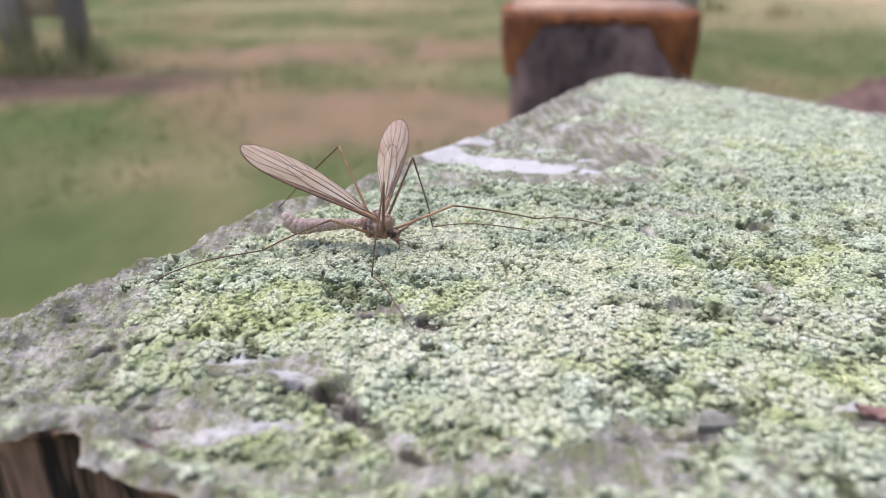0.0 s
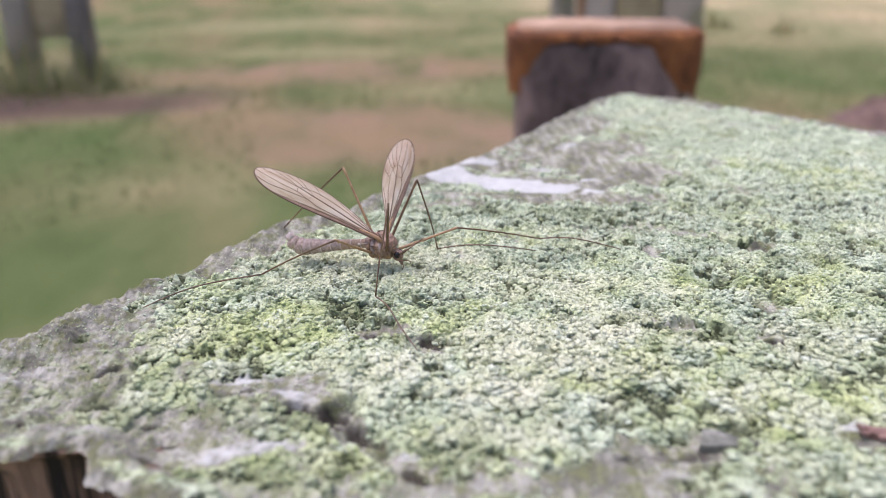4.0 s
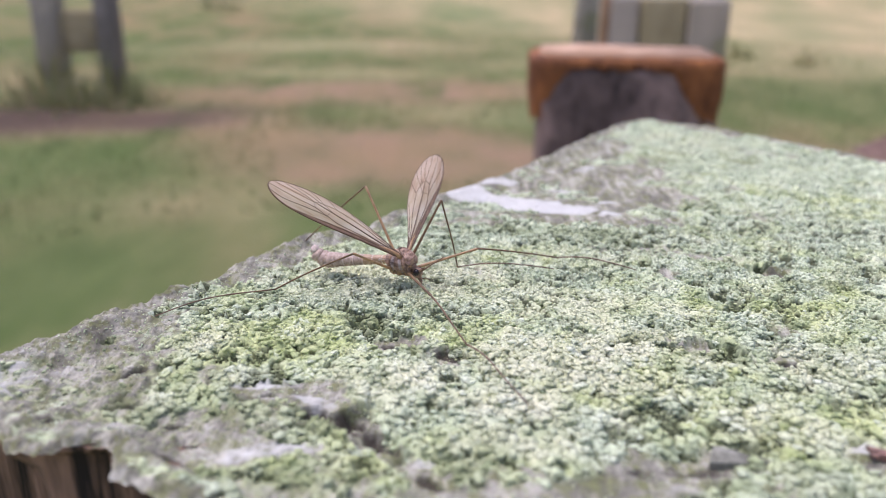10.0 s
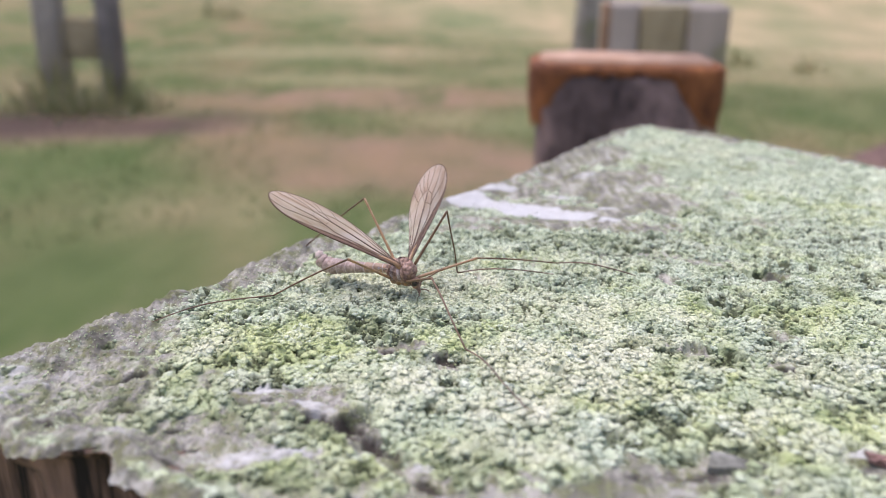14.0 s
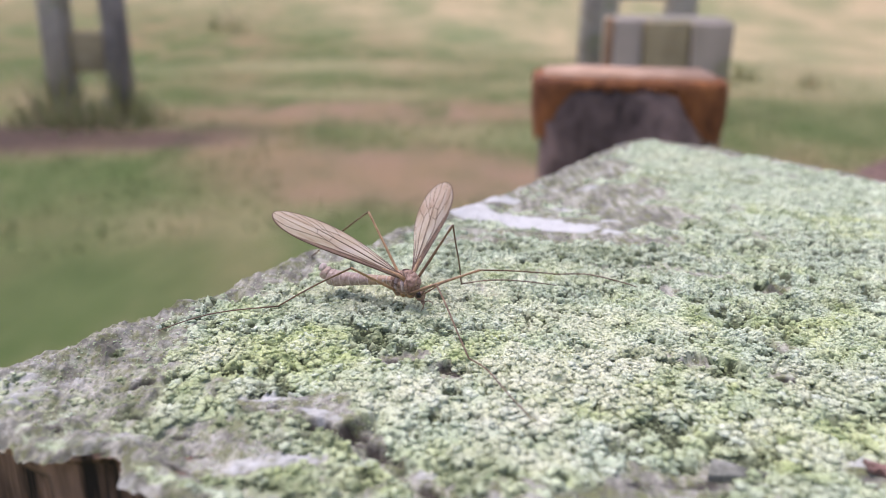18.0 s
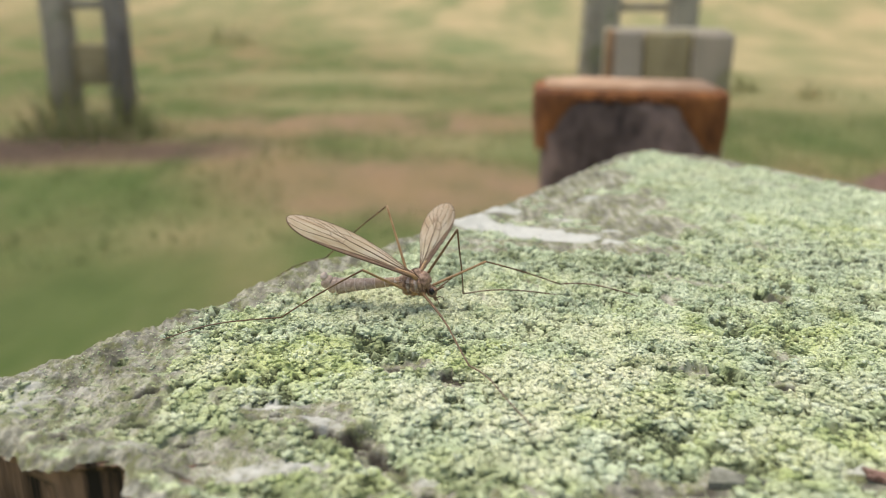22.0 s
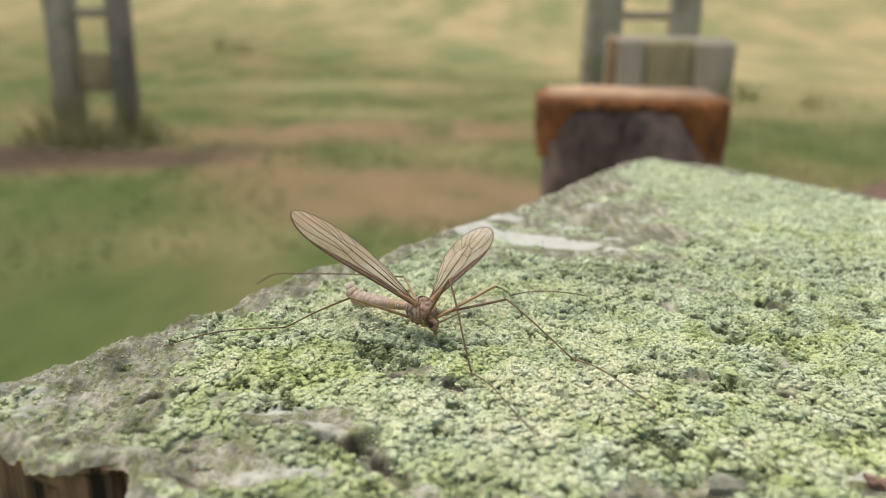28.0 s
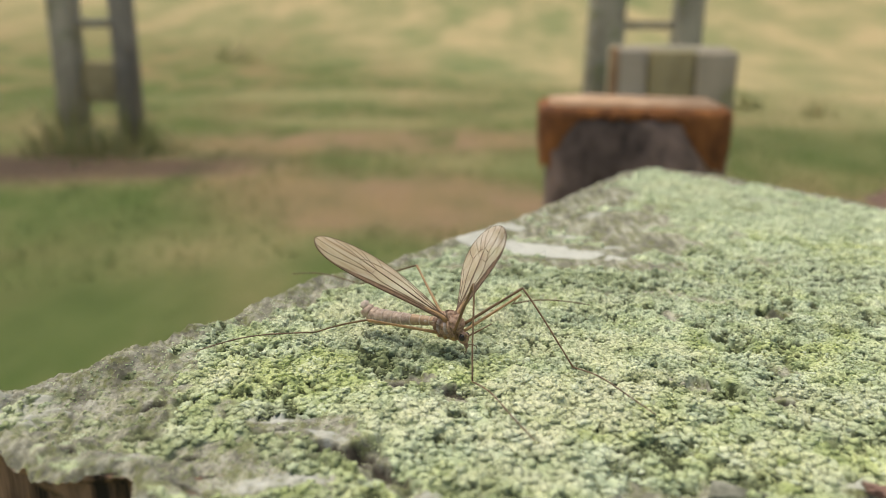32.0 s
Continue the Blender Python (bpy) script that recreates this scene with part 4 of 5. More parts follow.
def tussock(x, y, spread, tall, count, seed, label="long brown-green grass round the foot of the stakes"):
    """A clump of long dead and green grass round a foot."""
    rng = np.random.default_rng(seed)
    a, r = rng.random(count) * 6.283, spread * rng.random(count) ** 0.7
    px, py = x + r * np.cos(a) * 1.3, y + r * np.sin(a)
    pz = ground_height(px, py) - 0.01
    h = tall * (0.35 + 0.65 * rng.random(count)) * (1 - 0.85 * r / spread)
    t = rng.random(count) * 6.283
    w = 0.006 + 0.006 * rng.random(count)
    ex, ey = np.cos(t) * w, np.sin(t) * w
    lean = 0.15 + 0.35 * rng.random(count)
    ox, oy = np.cos(a) * lean * h, np.sin(a) * lean * h
    lo0, lo1 = np.stack([px - ex, py - ey, pz], -1), np.stack([px + ex, py + ey, pz], -1)
    mi0, mi1 = np.stack([px - ex * 0.8 + ox * 0.35, py - ey * 0.8 + oy * 0.35, pz + h * 0.6], -1), np.stack([px + ex * 0.8 + ox * 0.35, py + ey * 0.8 + oy * 0.35, pz + h * 0.6], -1)
    hi0, hi1 = np.stack([px - ex * 0.1 + ox, py - ey * 0.1 + oy, pz + h], -1), np.stack([px + ex * 0.1 + ox, py + ey * 0.1 + oy, pz + h], -1)
    v = np.stack([lo0, lo1, mi1, mi0, hi1, hi0], 1).reshape(-1, 3)
    k = np.arange(count)[:, None] * 6
    f = np.concatenate([k + np.array([0, 1, 2, 3]), k + np.array([3, 2, 4, 5])])
    tagged(new("grass_tussock", mesh_arrays("grass_tussock", v, f, TUSSOCK)), label, "grass", kind="stuff")


tussock(-2.60, 4.66, 0.24, 0.52, 150, 5)
tussock(-2.17, 4.64, 0.28, 0.46, 150, 15)
tussock(-2.36, 4.50, 0.36, 0.30, 170, 25)
tussock(1.20, 5.5, 0.45, 0.4, 1500, 6)
for k, (tx, ty, spread, tall, n) in enumerate([(-4.2, 13.5, 0.32, 0.7, 70), (2.62, 7.6, 0.15, 0.30, 60), (3.10, 7.1, 0.16, 0.26, 60)]):
    tussock(tx, ty, spread, tall, n, 30 + k, "lone tuft of long dull grass in the meadow")
tree_guard("tree_guard", -2.37, 4.75, 0.36, 0, 1.5, 0.13, DARK_STAKE)
tree_guard("tree_guard", 1.20, 5.6, 0.56, 0, 1.6, 0.20, GREY_WOOD)


def molehill(x, y, wide, tall):
    """A low heap of dark crumbly earth."""
    bm = bmesh.new()
    bmesh.ops.create_grid(bm, x_segments=36, y_segments=36, size=1)
    for v in bm.verts:
        r = min(1.0, v.co.xy.length)
        n = noise.fractal(Vector((v.co.x * 4, v.co.y * 4, 3.0)), 1.0, 2.0, 4)
        v.co = Vector((v.co.x * wide / 2, v.co.y * wide / 2, tall * (math.cos(r * math.pi) + 1) / 2 * (1 + 0.35 * n) + 0.02 * n * (1 - r) - 0.02 * r))
    me = bpy.data.meshes.new("molehill")
    bm.to_mesh(me)
    bm.free()
    me.materials.append(EARTH)
    me.polygons.foreach_set("use_smooth", np.ones(len(me.polygons), bool))
    ob = tagged(new("molehill", me), "low heap of dark purple-brown crumbly earth in the grass", "molehill")
    ob.location = (x, y, float(ground_height(np.array([x]), np.array([y]))[0]) + 0.005)


molehill(2.15, 3.45, 0.75, 0.14)


def bark_chip(x, y):
    """A curled flake of reddish bark lying in a bare spot."""
    bm = bmesh.new()
    bmesh.ops.create_grid(bm, x_segments=14, y_segments=8, size=1)
    for v in bm.verts:
        u, w = v.co.x, v.co.y
        n = noise.noise((u * 3, w * 3, 4.0))
        v.co = Vector((u * (2.6 + 0.5 * n), w * (0.9 + 0.35 * n - 0.3 * abs(u)), 0.35 * (1 - w * w) + 0.25 * n + 0.3 * u * u)) * 0.001
    top = bmesh.ops.extrude_face_region(bm, geom=bm.faces[:])
    for v in top["geom"]:
        if isinstance(v, bmesh.types.BMVert):
            v.co.z -= 0.0005
    bmesh.ops.recalc_face_normals(bm, faces=bm.faces)
    me = bpy.data.meshes.new("bark_chip")
    bm.to_mesh(me)
    bm.free()
    me.materials.append(CHIP)
    ob = tagged(new("bark_chip", me), "curled flake of reddish-brown bark lying on the lichen", "bark")
    ob.matrix_basis = pose(x, y, -0.0002, 4, 0, -12)


CHIP = bark_material("red_bark", (0.17, 0.085, 0.06), (0.52, 0.34, 0.27), 900, 1.0)
bark_chip(0.0580, -0.0275)


def wood_sliver(x, y, turn):
    """A flat pointed splinter, thicker at its blunt end."""
    bm = bmesh.new()
    bmesh.ops.create_grid(bm, x_segments=16, y_segments=8, size=1)
    for v in bm.verts:
        u, w = v.co.x, v.co.y
        n = noise.noise((u * 2.5, w * 5, 8.0))
        half = 1.9 * (0.55 - 0.45 * u) + 0.25 * n
        v.co = Vector((u * 3.0, 0.75 * w * half + 0.5 * u, 0.15 * (1 - w * w) * (1 - u) + 0.12 * n + 0.3 * max(0, w))) * 0.001
    top = bmesh.ops.extrude_face_region(bm, geom=bm.faces[:])
    for v in top["geom"]:
        if isinstance(v, bmesh.types.BMVert):
            v.co.z -= 0.0008
    bmesh.ops.recalc_face_normals(bm, faces=bm.faces)
    me = bpy.data.meshes.new("wood_sliver")
    bm.to_mesh(me)
    bm.free()
    me.materials.append(SLIVER)
    ob = tagged(new("wood_sliver", me), "flat grey splinter of weathered wood lying in the lichen", "splinter")
    ob.matrix_basis = pose(x, y, -0.0004, 4, 0, turn)


SLIVER = bark_material("grey_splinter", (0.14, 0.14, 0.10), (0.42, 0.42, 0.34), 500, 0.3)
wood_sliver(0.0412, -0.0284, -24)


# ---------------------------------------------------------------- the crane fly (its own space: x to the head, y to its left, z up; millimetres)
MM = 0.001


def tube(bm, points, radii, sides=8):
    """A round limb through points with a radius at each, closed at both ends."""
    pts = [Vector(p) * MM for p in points]
    rings = []
    for k, p in enumerate(pts):
        d = (pts[min(k + 1, len(pts) - 1)] - pts[max(k - 1, 0)]).normalized()
        side = d.cross(Vector((0, 0, 1)))
        side = side.normalized() if side.length > 0.05 else Vector((0, 1, 0))
        up = side.cross(d)
        rings.append([bm.verts.new(p + (side * math.cos(a) + up * math.sin(a)) * radii[k] * MM) for a in (2 * math.pi * j / sides for j in range(sides))])
    for a, b in zip(rings, rings[1:]):
        for j in range(sides):
            bm.faces.new((a[j], a[(j + 1) % sides], b[(j + 1) % sides], b[j]))
    bm.faces.new(rings[0][::-1])
    bm.faces.new(rings[-1])
    return bm


def lump(bm, centre, radii, rough=0.06, seed=0, u=20, v=14):
    before = set(bm.verts)
    bmesh.ops.create_uvsphere(bm, u_segments=u, v_segments=v, radius=1)
    for vert in bm.verts:
        if vert not in before:
            c = vert.co.copy()
            n = 1 + rough * noise.noise(c * 2.4 + Vector((seed, 0, 0))) + rough * 0.5 * noise.noise(c * 6.5 + Vector((0, seed, 0)))
            vert.co = Vector([(centre[k] + c[k] * radii[k] * n) * MM for k in range(3)])
    return bm


WING_VEINS = [
    ([(0, 0.2), (4, -0.35), (10, -0.85), (16, -1.15), (20, -0.9), (22.6, 0.3), (23.5, 1.6)], 0.13),
    ([(0, 0.3), (5, 0.0), (11, -0.35), (15, -0.75)], 0.10),
    ([(0, 0.4), (6, 0.35), (11, 0.3), (13.4, 0.8), (17, 0.5), (20.5, 0.2), (23, 0.8)], 0.07),
    ([(13.4, 0.8), (15.5, 1.4), (19, 1.5), (23.4, 2.0)], 0.06),
    ([(0, 0.5), (5, 1.0), (9, 1.6), (12.5, 2.1), (15.5, 2.6)], 0.10),
    ([(13.2, 0.9), (13.0, 2.15)], 0.06),
    ([(15.5, 1.45), (15.8, 2.6), (14.6, 3.3), (12.5, 2.1)], 0.06),
    ([(15.8, 2.6), (19, 2.8), (22.9, 3.2)], 0.055),
    ([(15.8, 2.6), (18.2, 3.6), (21.6, 4.2)], 0.055),
    ([(14.9, 3.1), (17.0, 4.1), (19.8, 4.9)], 0.055),
    ([(14.4, 3.2), (15.6, 4.3), (17.4, 5.3)], 0.06),
    ([(0.3, 0.6), (4, 1.45), (8, 2.7), (12.3, 3.5), (14.6, 3.3)], 0.07),
    ([(12.3, 3.6), (13.4, 4.7), (14.4, 5.4)], 0.06),
    ([(0.6, 0.8), (3.5, 1.75), (7, 3.1), (9.8, 4.4)], 0.06),
    ([(1.0, 0.85), (2.6, 1.4), (4.6, 2.3)], 0.05)]
WING_EDGE = [(0, 0.0), (2, -0.2), (6, -0.55), (10, -0.95), (14, -1.25), (17.5, -1.25), (20.2, -0.85), (22.2, 0.0), (23.3, 1.2), (23.5, 2.2), (23.0, 3.2), (21.8, 4.2),
             (19.8, 4.95), (17.0, 5.4), (14.0, 5.4), (11.0, 4.95), (8.0, 4.0), (5.5, 2.9), (3.4, 2.0), (2.2, 1.45), (1.2, 1.0), (0, 0.7)]


WING_VEINS = [([(x, 0.74 * y - 0.062 * x) for x, y in line], r) for line, r in WING_VEINS]
WING_EDGE = [(x, 0.74 * y - 0.062 * x) for x, y in WING_EDGE]


def flowing(line, n=5):
    """A smooth curve through the corners of a line."""
    p = [line[0]] + list(line) + [line[-1]]
    out = []
    for k in range(1, len(p) - 2):
        a, b, c, d = (np.array(q, float) for q in p[k - 1:k + 3])
        for j in range(n):
            s = j / n
            out.append(tuple(0.5 * (2 * b + (c - a) * s + (2 * a - 5 * b + 4 * c - d) * s * s + (3 * b - a - 3 * c + d) * s ** 3)))
    return out + [tuple(line[-1])]


def camber(x, y):
    """The slight curl of a wing, highest behind its stiff front edge."""
    return 0.30 * math.sin((y + 0.062 * x) * 1.0 + 0.3) - 0.0018 * (x - 10) ** 2


def wing(root, name, side):
    front, back = flowing(WING_EDGE[:10]), flowing(WING_EDGE[9:])[::-1]
    bm = bmesh.new()
    grid = []
    for k in range(61):
        x = 23.5 * (1 - (1 - k / 60) ** 1.6)
        lo = float(np.interp(x, [p[0] for p in front], [p[1] for p in front]))
        hi = float(np.interp(x, [p[0] for p in back], [p[1] for p in back]))
        row = []
        for j in range(19):
            y = lo + (hi - lo) * j / 18
            row.append(bm.verts.new((x * MM, side * y * MM, camber(x, y) * MM)))
        grid.append(row)
    for a, b in zip(grid, grid[1:]):
        for j in range(18):
            bm.faces.new((a[j], a[j + 1], b[j + 1], b[j]))
    ob = part(name, bm, WING, root, "smoky translucent brown wing")
    for p in ob.data.polygons:
        p.use_smooth = True
    for line, r in WING_VEINS:
        bm = bmesh.new()
        pts = [(x, side * y, camber(x, y)) for x, y in flowing(line)]
        tube(bm, pts, [(r if r > 0.09 else 0.78 * r) * (1.25 - 0.5 * k / len(pts)) for k in range(len(pts))], 6)
        part("vein", bm, VEIN, ob)
    bm = bmesh.new()
    edge = flowing(WING_EDGE, 3)
    tube(bm, [(x, side * y, camber(x, y)) for x, y in edge], [0.25 - 0.20 * min(1, k / 30) for k in range(len(edge))], 6)
    part("wing_margin", bm, VEIN, ob, "dark brown wing margin")
    # the smoky brown strip behind the front edge
    bm = bmesh.new()
    strip = []
    for k in range(41):
        x = 1.0 + 18.5 * k / 40
        lo = float(np.interp(x, [p[0] for p in front], [p[1] for p in front]))
        wide = 0.62 * math.sin(math.pi * min(1, 0.25 + 0.75 * k / 40)) ** 0.7
        strip.append([bm.verts.new((x * MM, side * (lo + wide * j) * MM, (camber(x, lo + wide * j) + 0.05) * MM)) for j in (0, 0.5, 1)])
    for a, b in zip(strip, strip[1:]):
        for j in range(2):
            bm.faces.new((a[j], a[j + 1], b[j + 1], b[j]))
    part("costal_strip", bm, STRIP, ob, "smoky dark brown strip along the front edge")
    # the stout pale base with its folded shoulder
    bm = bmesh.new()
    tube(bm, [(-0.5, 0, -0.2), (0.4, side * 0.1, 0), (2.0, side * 0.12, 0.0), (4.0, -side * 0.2, 0.0)], [0.42, 0.36, 0.24, 0.12], 8)
    part("wing_base", bm, FLY_FEMUR, ob, "tan stiff wing base")
    return ob


def leg_segment(root, name, length, r0, r1, material, bend=0.0, swell=0.0, joints=0):
    bm = bmesh.new()
    n = 14
    pts, radii = [], []
    for k in range(n + 1):
        s = k / n
        pts.append((length * s, 0.25 * bend * math.sin(s * 7), bend * math.sin(s * math.pi)))
        r = r0 + (r1 - r0) * s + swell * max(0, 1 - abs(s - 0.96) / 0.06)
        if joints and k in (5, 8, 10, 12):
            r *= 1.25
        radii.append(r)
    tube(bm, pts, radii, 7)
    return part(name, bm, material, root)


LEGS = {  # hip, femur, tibia, tarsus
    "hind_right": ((-1.0, -1.2, -1.3), 12.5, 16.5, 18.5),
    "front_right": ((1.5, -0.9, -1.4), 11.3, 14.0, 17.0),
    "hind_left": ((-1.3, 1.2, -1.1), 14.5, 22.5, 17.0),
    "middle_left": ((0.2, 1.3, -1.2), 12.5, 14.0, 16.5),
    "front_left": ((1.6, 1.0, -1.4), 11.0, 18.0, 14.0)}


def crane_fly():
    root = tagged(new("crane_fly"), "tan-brown crane fly with spread smoky wings on the lichen", "insect")
    bm = bmesh.new()
    lump(bm, (-0.1, 0, -0.25), (2.6, 1.85, 2.15), 0.24, 1, 48, 32)
    thorax = part("thorax", bm, FLY_BROWN, root, "mottled pink-brown humped thorax")
    # plates on its back, ridged plates on its flanks, and the hips
    for name, at, size, tone in (("front_plate", (1.5, 0, 0.4), (1.3, 1.5, 1.35), FLY_DOME), ("back_plate", (0.0, 0, 1.2), (1.35, 1.35, 0.85), FLY_BROWN),
                                 ("scutellum", (-1.45, 0, 1.1), (0.6, 0.9, 0.5), FLY_TAN), ("hind_plate", (-2.0, 0, 0.35), (0.75, 1.0, 0.85), FLY_TAN)):
        bm = bmesh.new()
        lump(bm, at, size, 0.26, 3 + size[0], 32, 22)
        part(name, bm, tone, thorax)
    bm = bmesh.new()
    tube(bm, flowing([(1.3, -1.35, 1.2), (0.3, -0.8, 2.0), (-0.35, 0, 2.12), (0.3, 0.8, 2.0), (1.3, 1.35, 1.2)], 4), [0.1] * 17, 6)
    part("suture", bm, FLY_LEG_DARK, thorax, "dark curved seam across the back")
    for s in (-1, 1):
        for k, (x, lean, r) in enumerate([(1.35, 0.25, 0.26), (0.7, 0.1, 0.34), (0.0, 0.05, 0.3), (-0.65, -0.1, 0.36), (-1.3, -0.3, 0.28)]):
            bm = bmesh.new()
            tube(bm, flowing([(x - lean, 1.25 * s, 1.05), (x, 1.66 * s, 0.3), (x + lean * 0.5, 1.55 * s, -0.6), (x + lean, 1.1 * s, -1.45)], 3), [r * (0.6 + 0.5 * math.sin(0.3 + j * 0.3)) for j in range(10)], 8)
            part("flank_plate", bm, FLY_FLANK if k % 2 else FLY_BROWN, thorax, "pale pinkish grey flank ridge" if k % 2 else "")
    for x, y in ((1.5, -0.8), (1.5, 0.8), (0.2, -1.05), (0.2, 1.05), (-1.1, -1.0), (-1.1, 1.0)):
        bm = bmesh.new()
        lump(bm, (x, y, -1.45), (0.5, 0.42, 0.75), 0.15, 5 + x, 14, 10)
        part("hip", bm, FLY_FEMUR, root, "tan stout hip")
    # abdomen: ringed, slightly swollen and upturned at the end
    spine = [(-1.8 - 1.62 * k + 0.20 * max(0, k - 6.3) ** 2.0, -0.50 * k + 0.006 * k * k, -0.10 * k + 0.55 * max(0, k - 6.9) ** 1.5) for k in range(10)]
    wide = [0.70, 0.76, 0.82, 0.90, 1.00, 1.12, 1.30, 1.38, 1.18, 0.85]
    for k in range(9):
        a, b = Vector(spine[k]), Vector(spine[k + 1])
        bm = bmesh.new()
        tube(bm, [a.lerp(b, s) for s in (-0.04, 0.08, 0.3, 0.6, 0.86, 0.96)],
             [wide[k] * 0.88, wide[k] * 0.98, wide[k] * 1.02, wide[k] * 1.03, wide[k + 1] * 1.0 if k < 8 else wide[k] * 0.85, wide[k + 1] * 0.90], 16)
        part("abdomen_segment", bm, FLY_BASE if k < 3 else FLY_TAN, root, "orange-tan slender abdomen segment" if k < 3 else "tan-grey ringed abdomen segment")
        if k < 8:
            bm = bmesh.new()
            tube(bm, [a.lerp(b, 0.94), a.lerp(b, 0.985), a.lerp(b, 1.03)], [wide[k + 1] * 0.97, wide[k + 1] * 1.03, wide[k + 1] * 0.97], 16)
            part("pale_band", bm, FLY_PALE, root, "pale ring between the abdomen segments")
    bm = bmesh.new()
    lump(bm, (spine[9][0] + 0.1, spine[9][1], spine[9][2] + 0.35), (0.7, 0.8, 0.75), 0.2, 9)
    part("abdomen_tip", bm, FLY_PALE, root, "pale swollen abdomen tip")
    # head with snout, eyes, antennae and palps
    bm = bmesh.new()
    lump(bm, (2.95, 0, -1.6), (0.9, 0.85, 0.95), 0.08, 11)
    tube(bm, [(2.1, 0, -0.5), (2.7, 0, -1.2)], [0.55, 0.6], 10)
    tube(bm, [(3.1, 0, -1.9), (3.45, 0, -2.6), (3.6, 0, -3.1)], [0.45, 0.34, 0.22], 8)
    head = part("head", bm, FLY_BROWN, root, "small brown head with a drooping snout")
    for s in (-1, 1):
        bm = bmesh.new()
        lump(bm, (3.1, 0.55 * s, -1.4), (0.52, 0.42, 0.6), 0.02, 12, 14, 10)
        part("eye", bm, FLY_EYE, head, "glossy black eye")
        bm = bmesh.new()
        pts = [(3.6, 0.25 * s, -1.3), (4.2, 0.8 * s, -0.9), (4.9, 1.5 * s, -0.4), (5.6, 2.2 * s, 0.1), (6.2, 2.9 * s, 0.5)]
        tube(bm, flowing(pts, 3), [0.14 - 0.008 * k + 0.03 * (k % 2) for k in range(13)], 6)
        for k, q in enumerate(flowing(pts, 3)[2:]):
            for w in (-1, 1):
                tube(bm, [q, (q[0] - 0.1, q[1] + 0.32 * w, q[2] + 0.28)], [0.035, 0.015], 4)
        part("antenna", bm, FLY_LEG, head, "feathery brown antenna")
        bm = bmesh.new()
        tube(bm, [(3.5, 0.15 * s, -2.7), (4.1, 0.7 * s, -2.6), (4.5, 1.2 * s, -3.0), (4.3, 1.5 * s, -3.5)], [0.1, 0.09, 0.08, 0.05], 6)
        part("palp", bm, FLY_LEG, head)
        bm = bmesh.new()
        tube(bm, [(-1.3, 1.2 * s, 0.4), (-1.9, 2.0 * s, 0.6), (-2.3, 2.6 * s, 0.7)], [0.07, 0.05, 0.05], 6)
        lump(bm, (-2.4, 2.75 * s, 0.72), (0.25, 0.22, 0.22), 0.05, 13, 10, 8)
        part("haltere", bm, FLY_PALE, root, "pale knobbed balancer")
    moving = {"body": root, "right_wing": wing(root, "right_wing", -1), "left_wing": wing(root, "left_wing", 1)}
    for name, (hip, femur, tibia, tarsus) in LEGS.items():
        moving[name] = (leg_segment(root, "femur", femur, 0.27, 0.17, FLY_LEG if name in ("middle_left", "front_right") else FLY_FEMUR, 0.0, 0.08), leg_segment(root, "tibia", tibia, 0.155, 0.115, FLY_LEG, 0.2, 0.05),
                        leg_segment(root, "tarsus", tarsus, 0.12, 0.08, FLY_LEG_DARK, 0.9, 0.0, 1))
    return moving


FLY = crane_fly()


# ---------------------------------------------------------------- what moves
def between(rows, t):
    """A place from rows of (seconds, x, y, z), held smooth in between."""
    ts = [r[0] for r in rows]
    return Vector([float(np.interp(t, ts, [r[k] for r in rows])) for k in (1, 2, 3)])


def aimed(origin, ahead, above):
    """A pose at origin whose x axis points ahead and whose z axis leans to above."""
    x = ahead.normalized()
    y = above.cross(x).normalized()
    z = x.cross(y)
    m = Matrix((x, y, z)).transposed().to_4x4()
    m.translation = origin
    return m


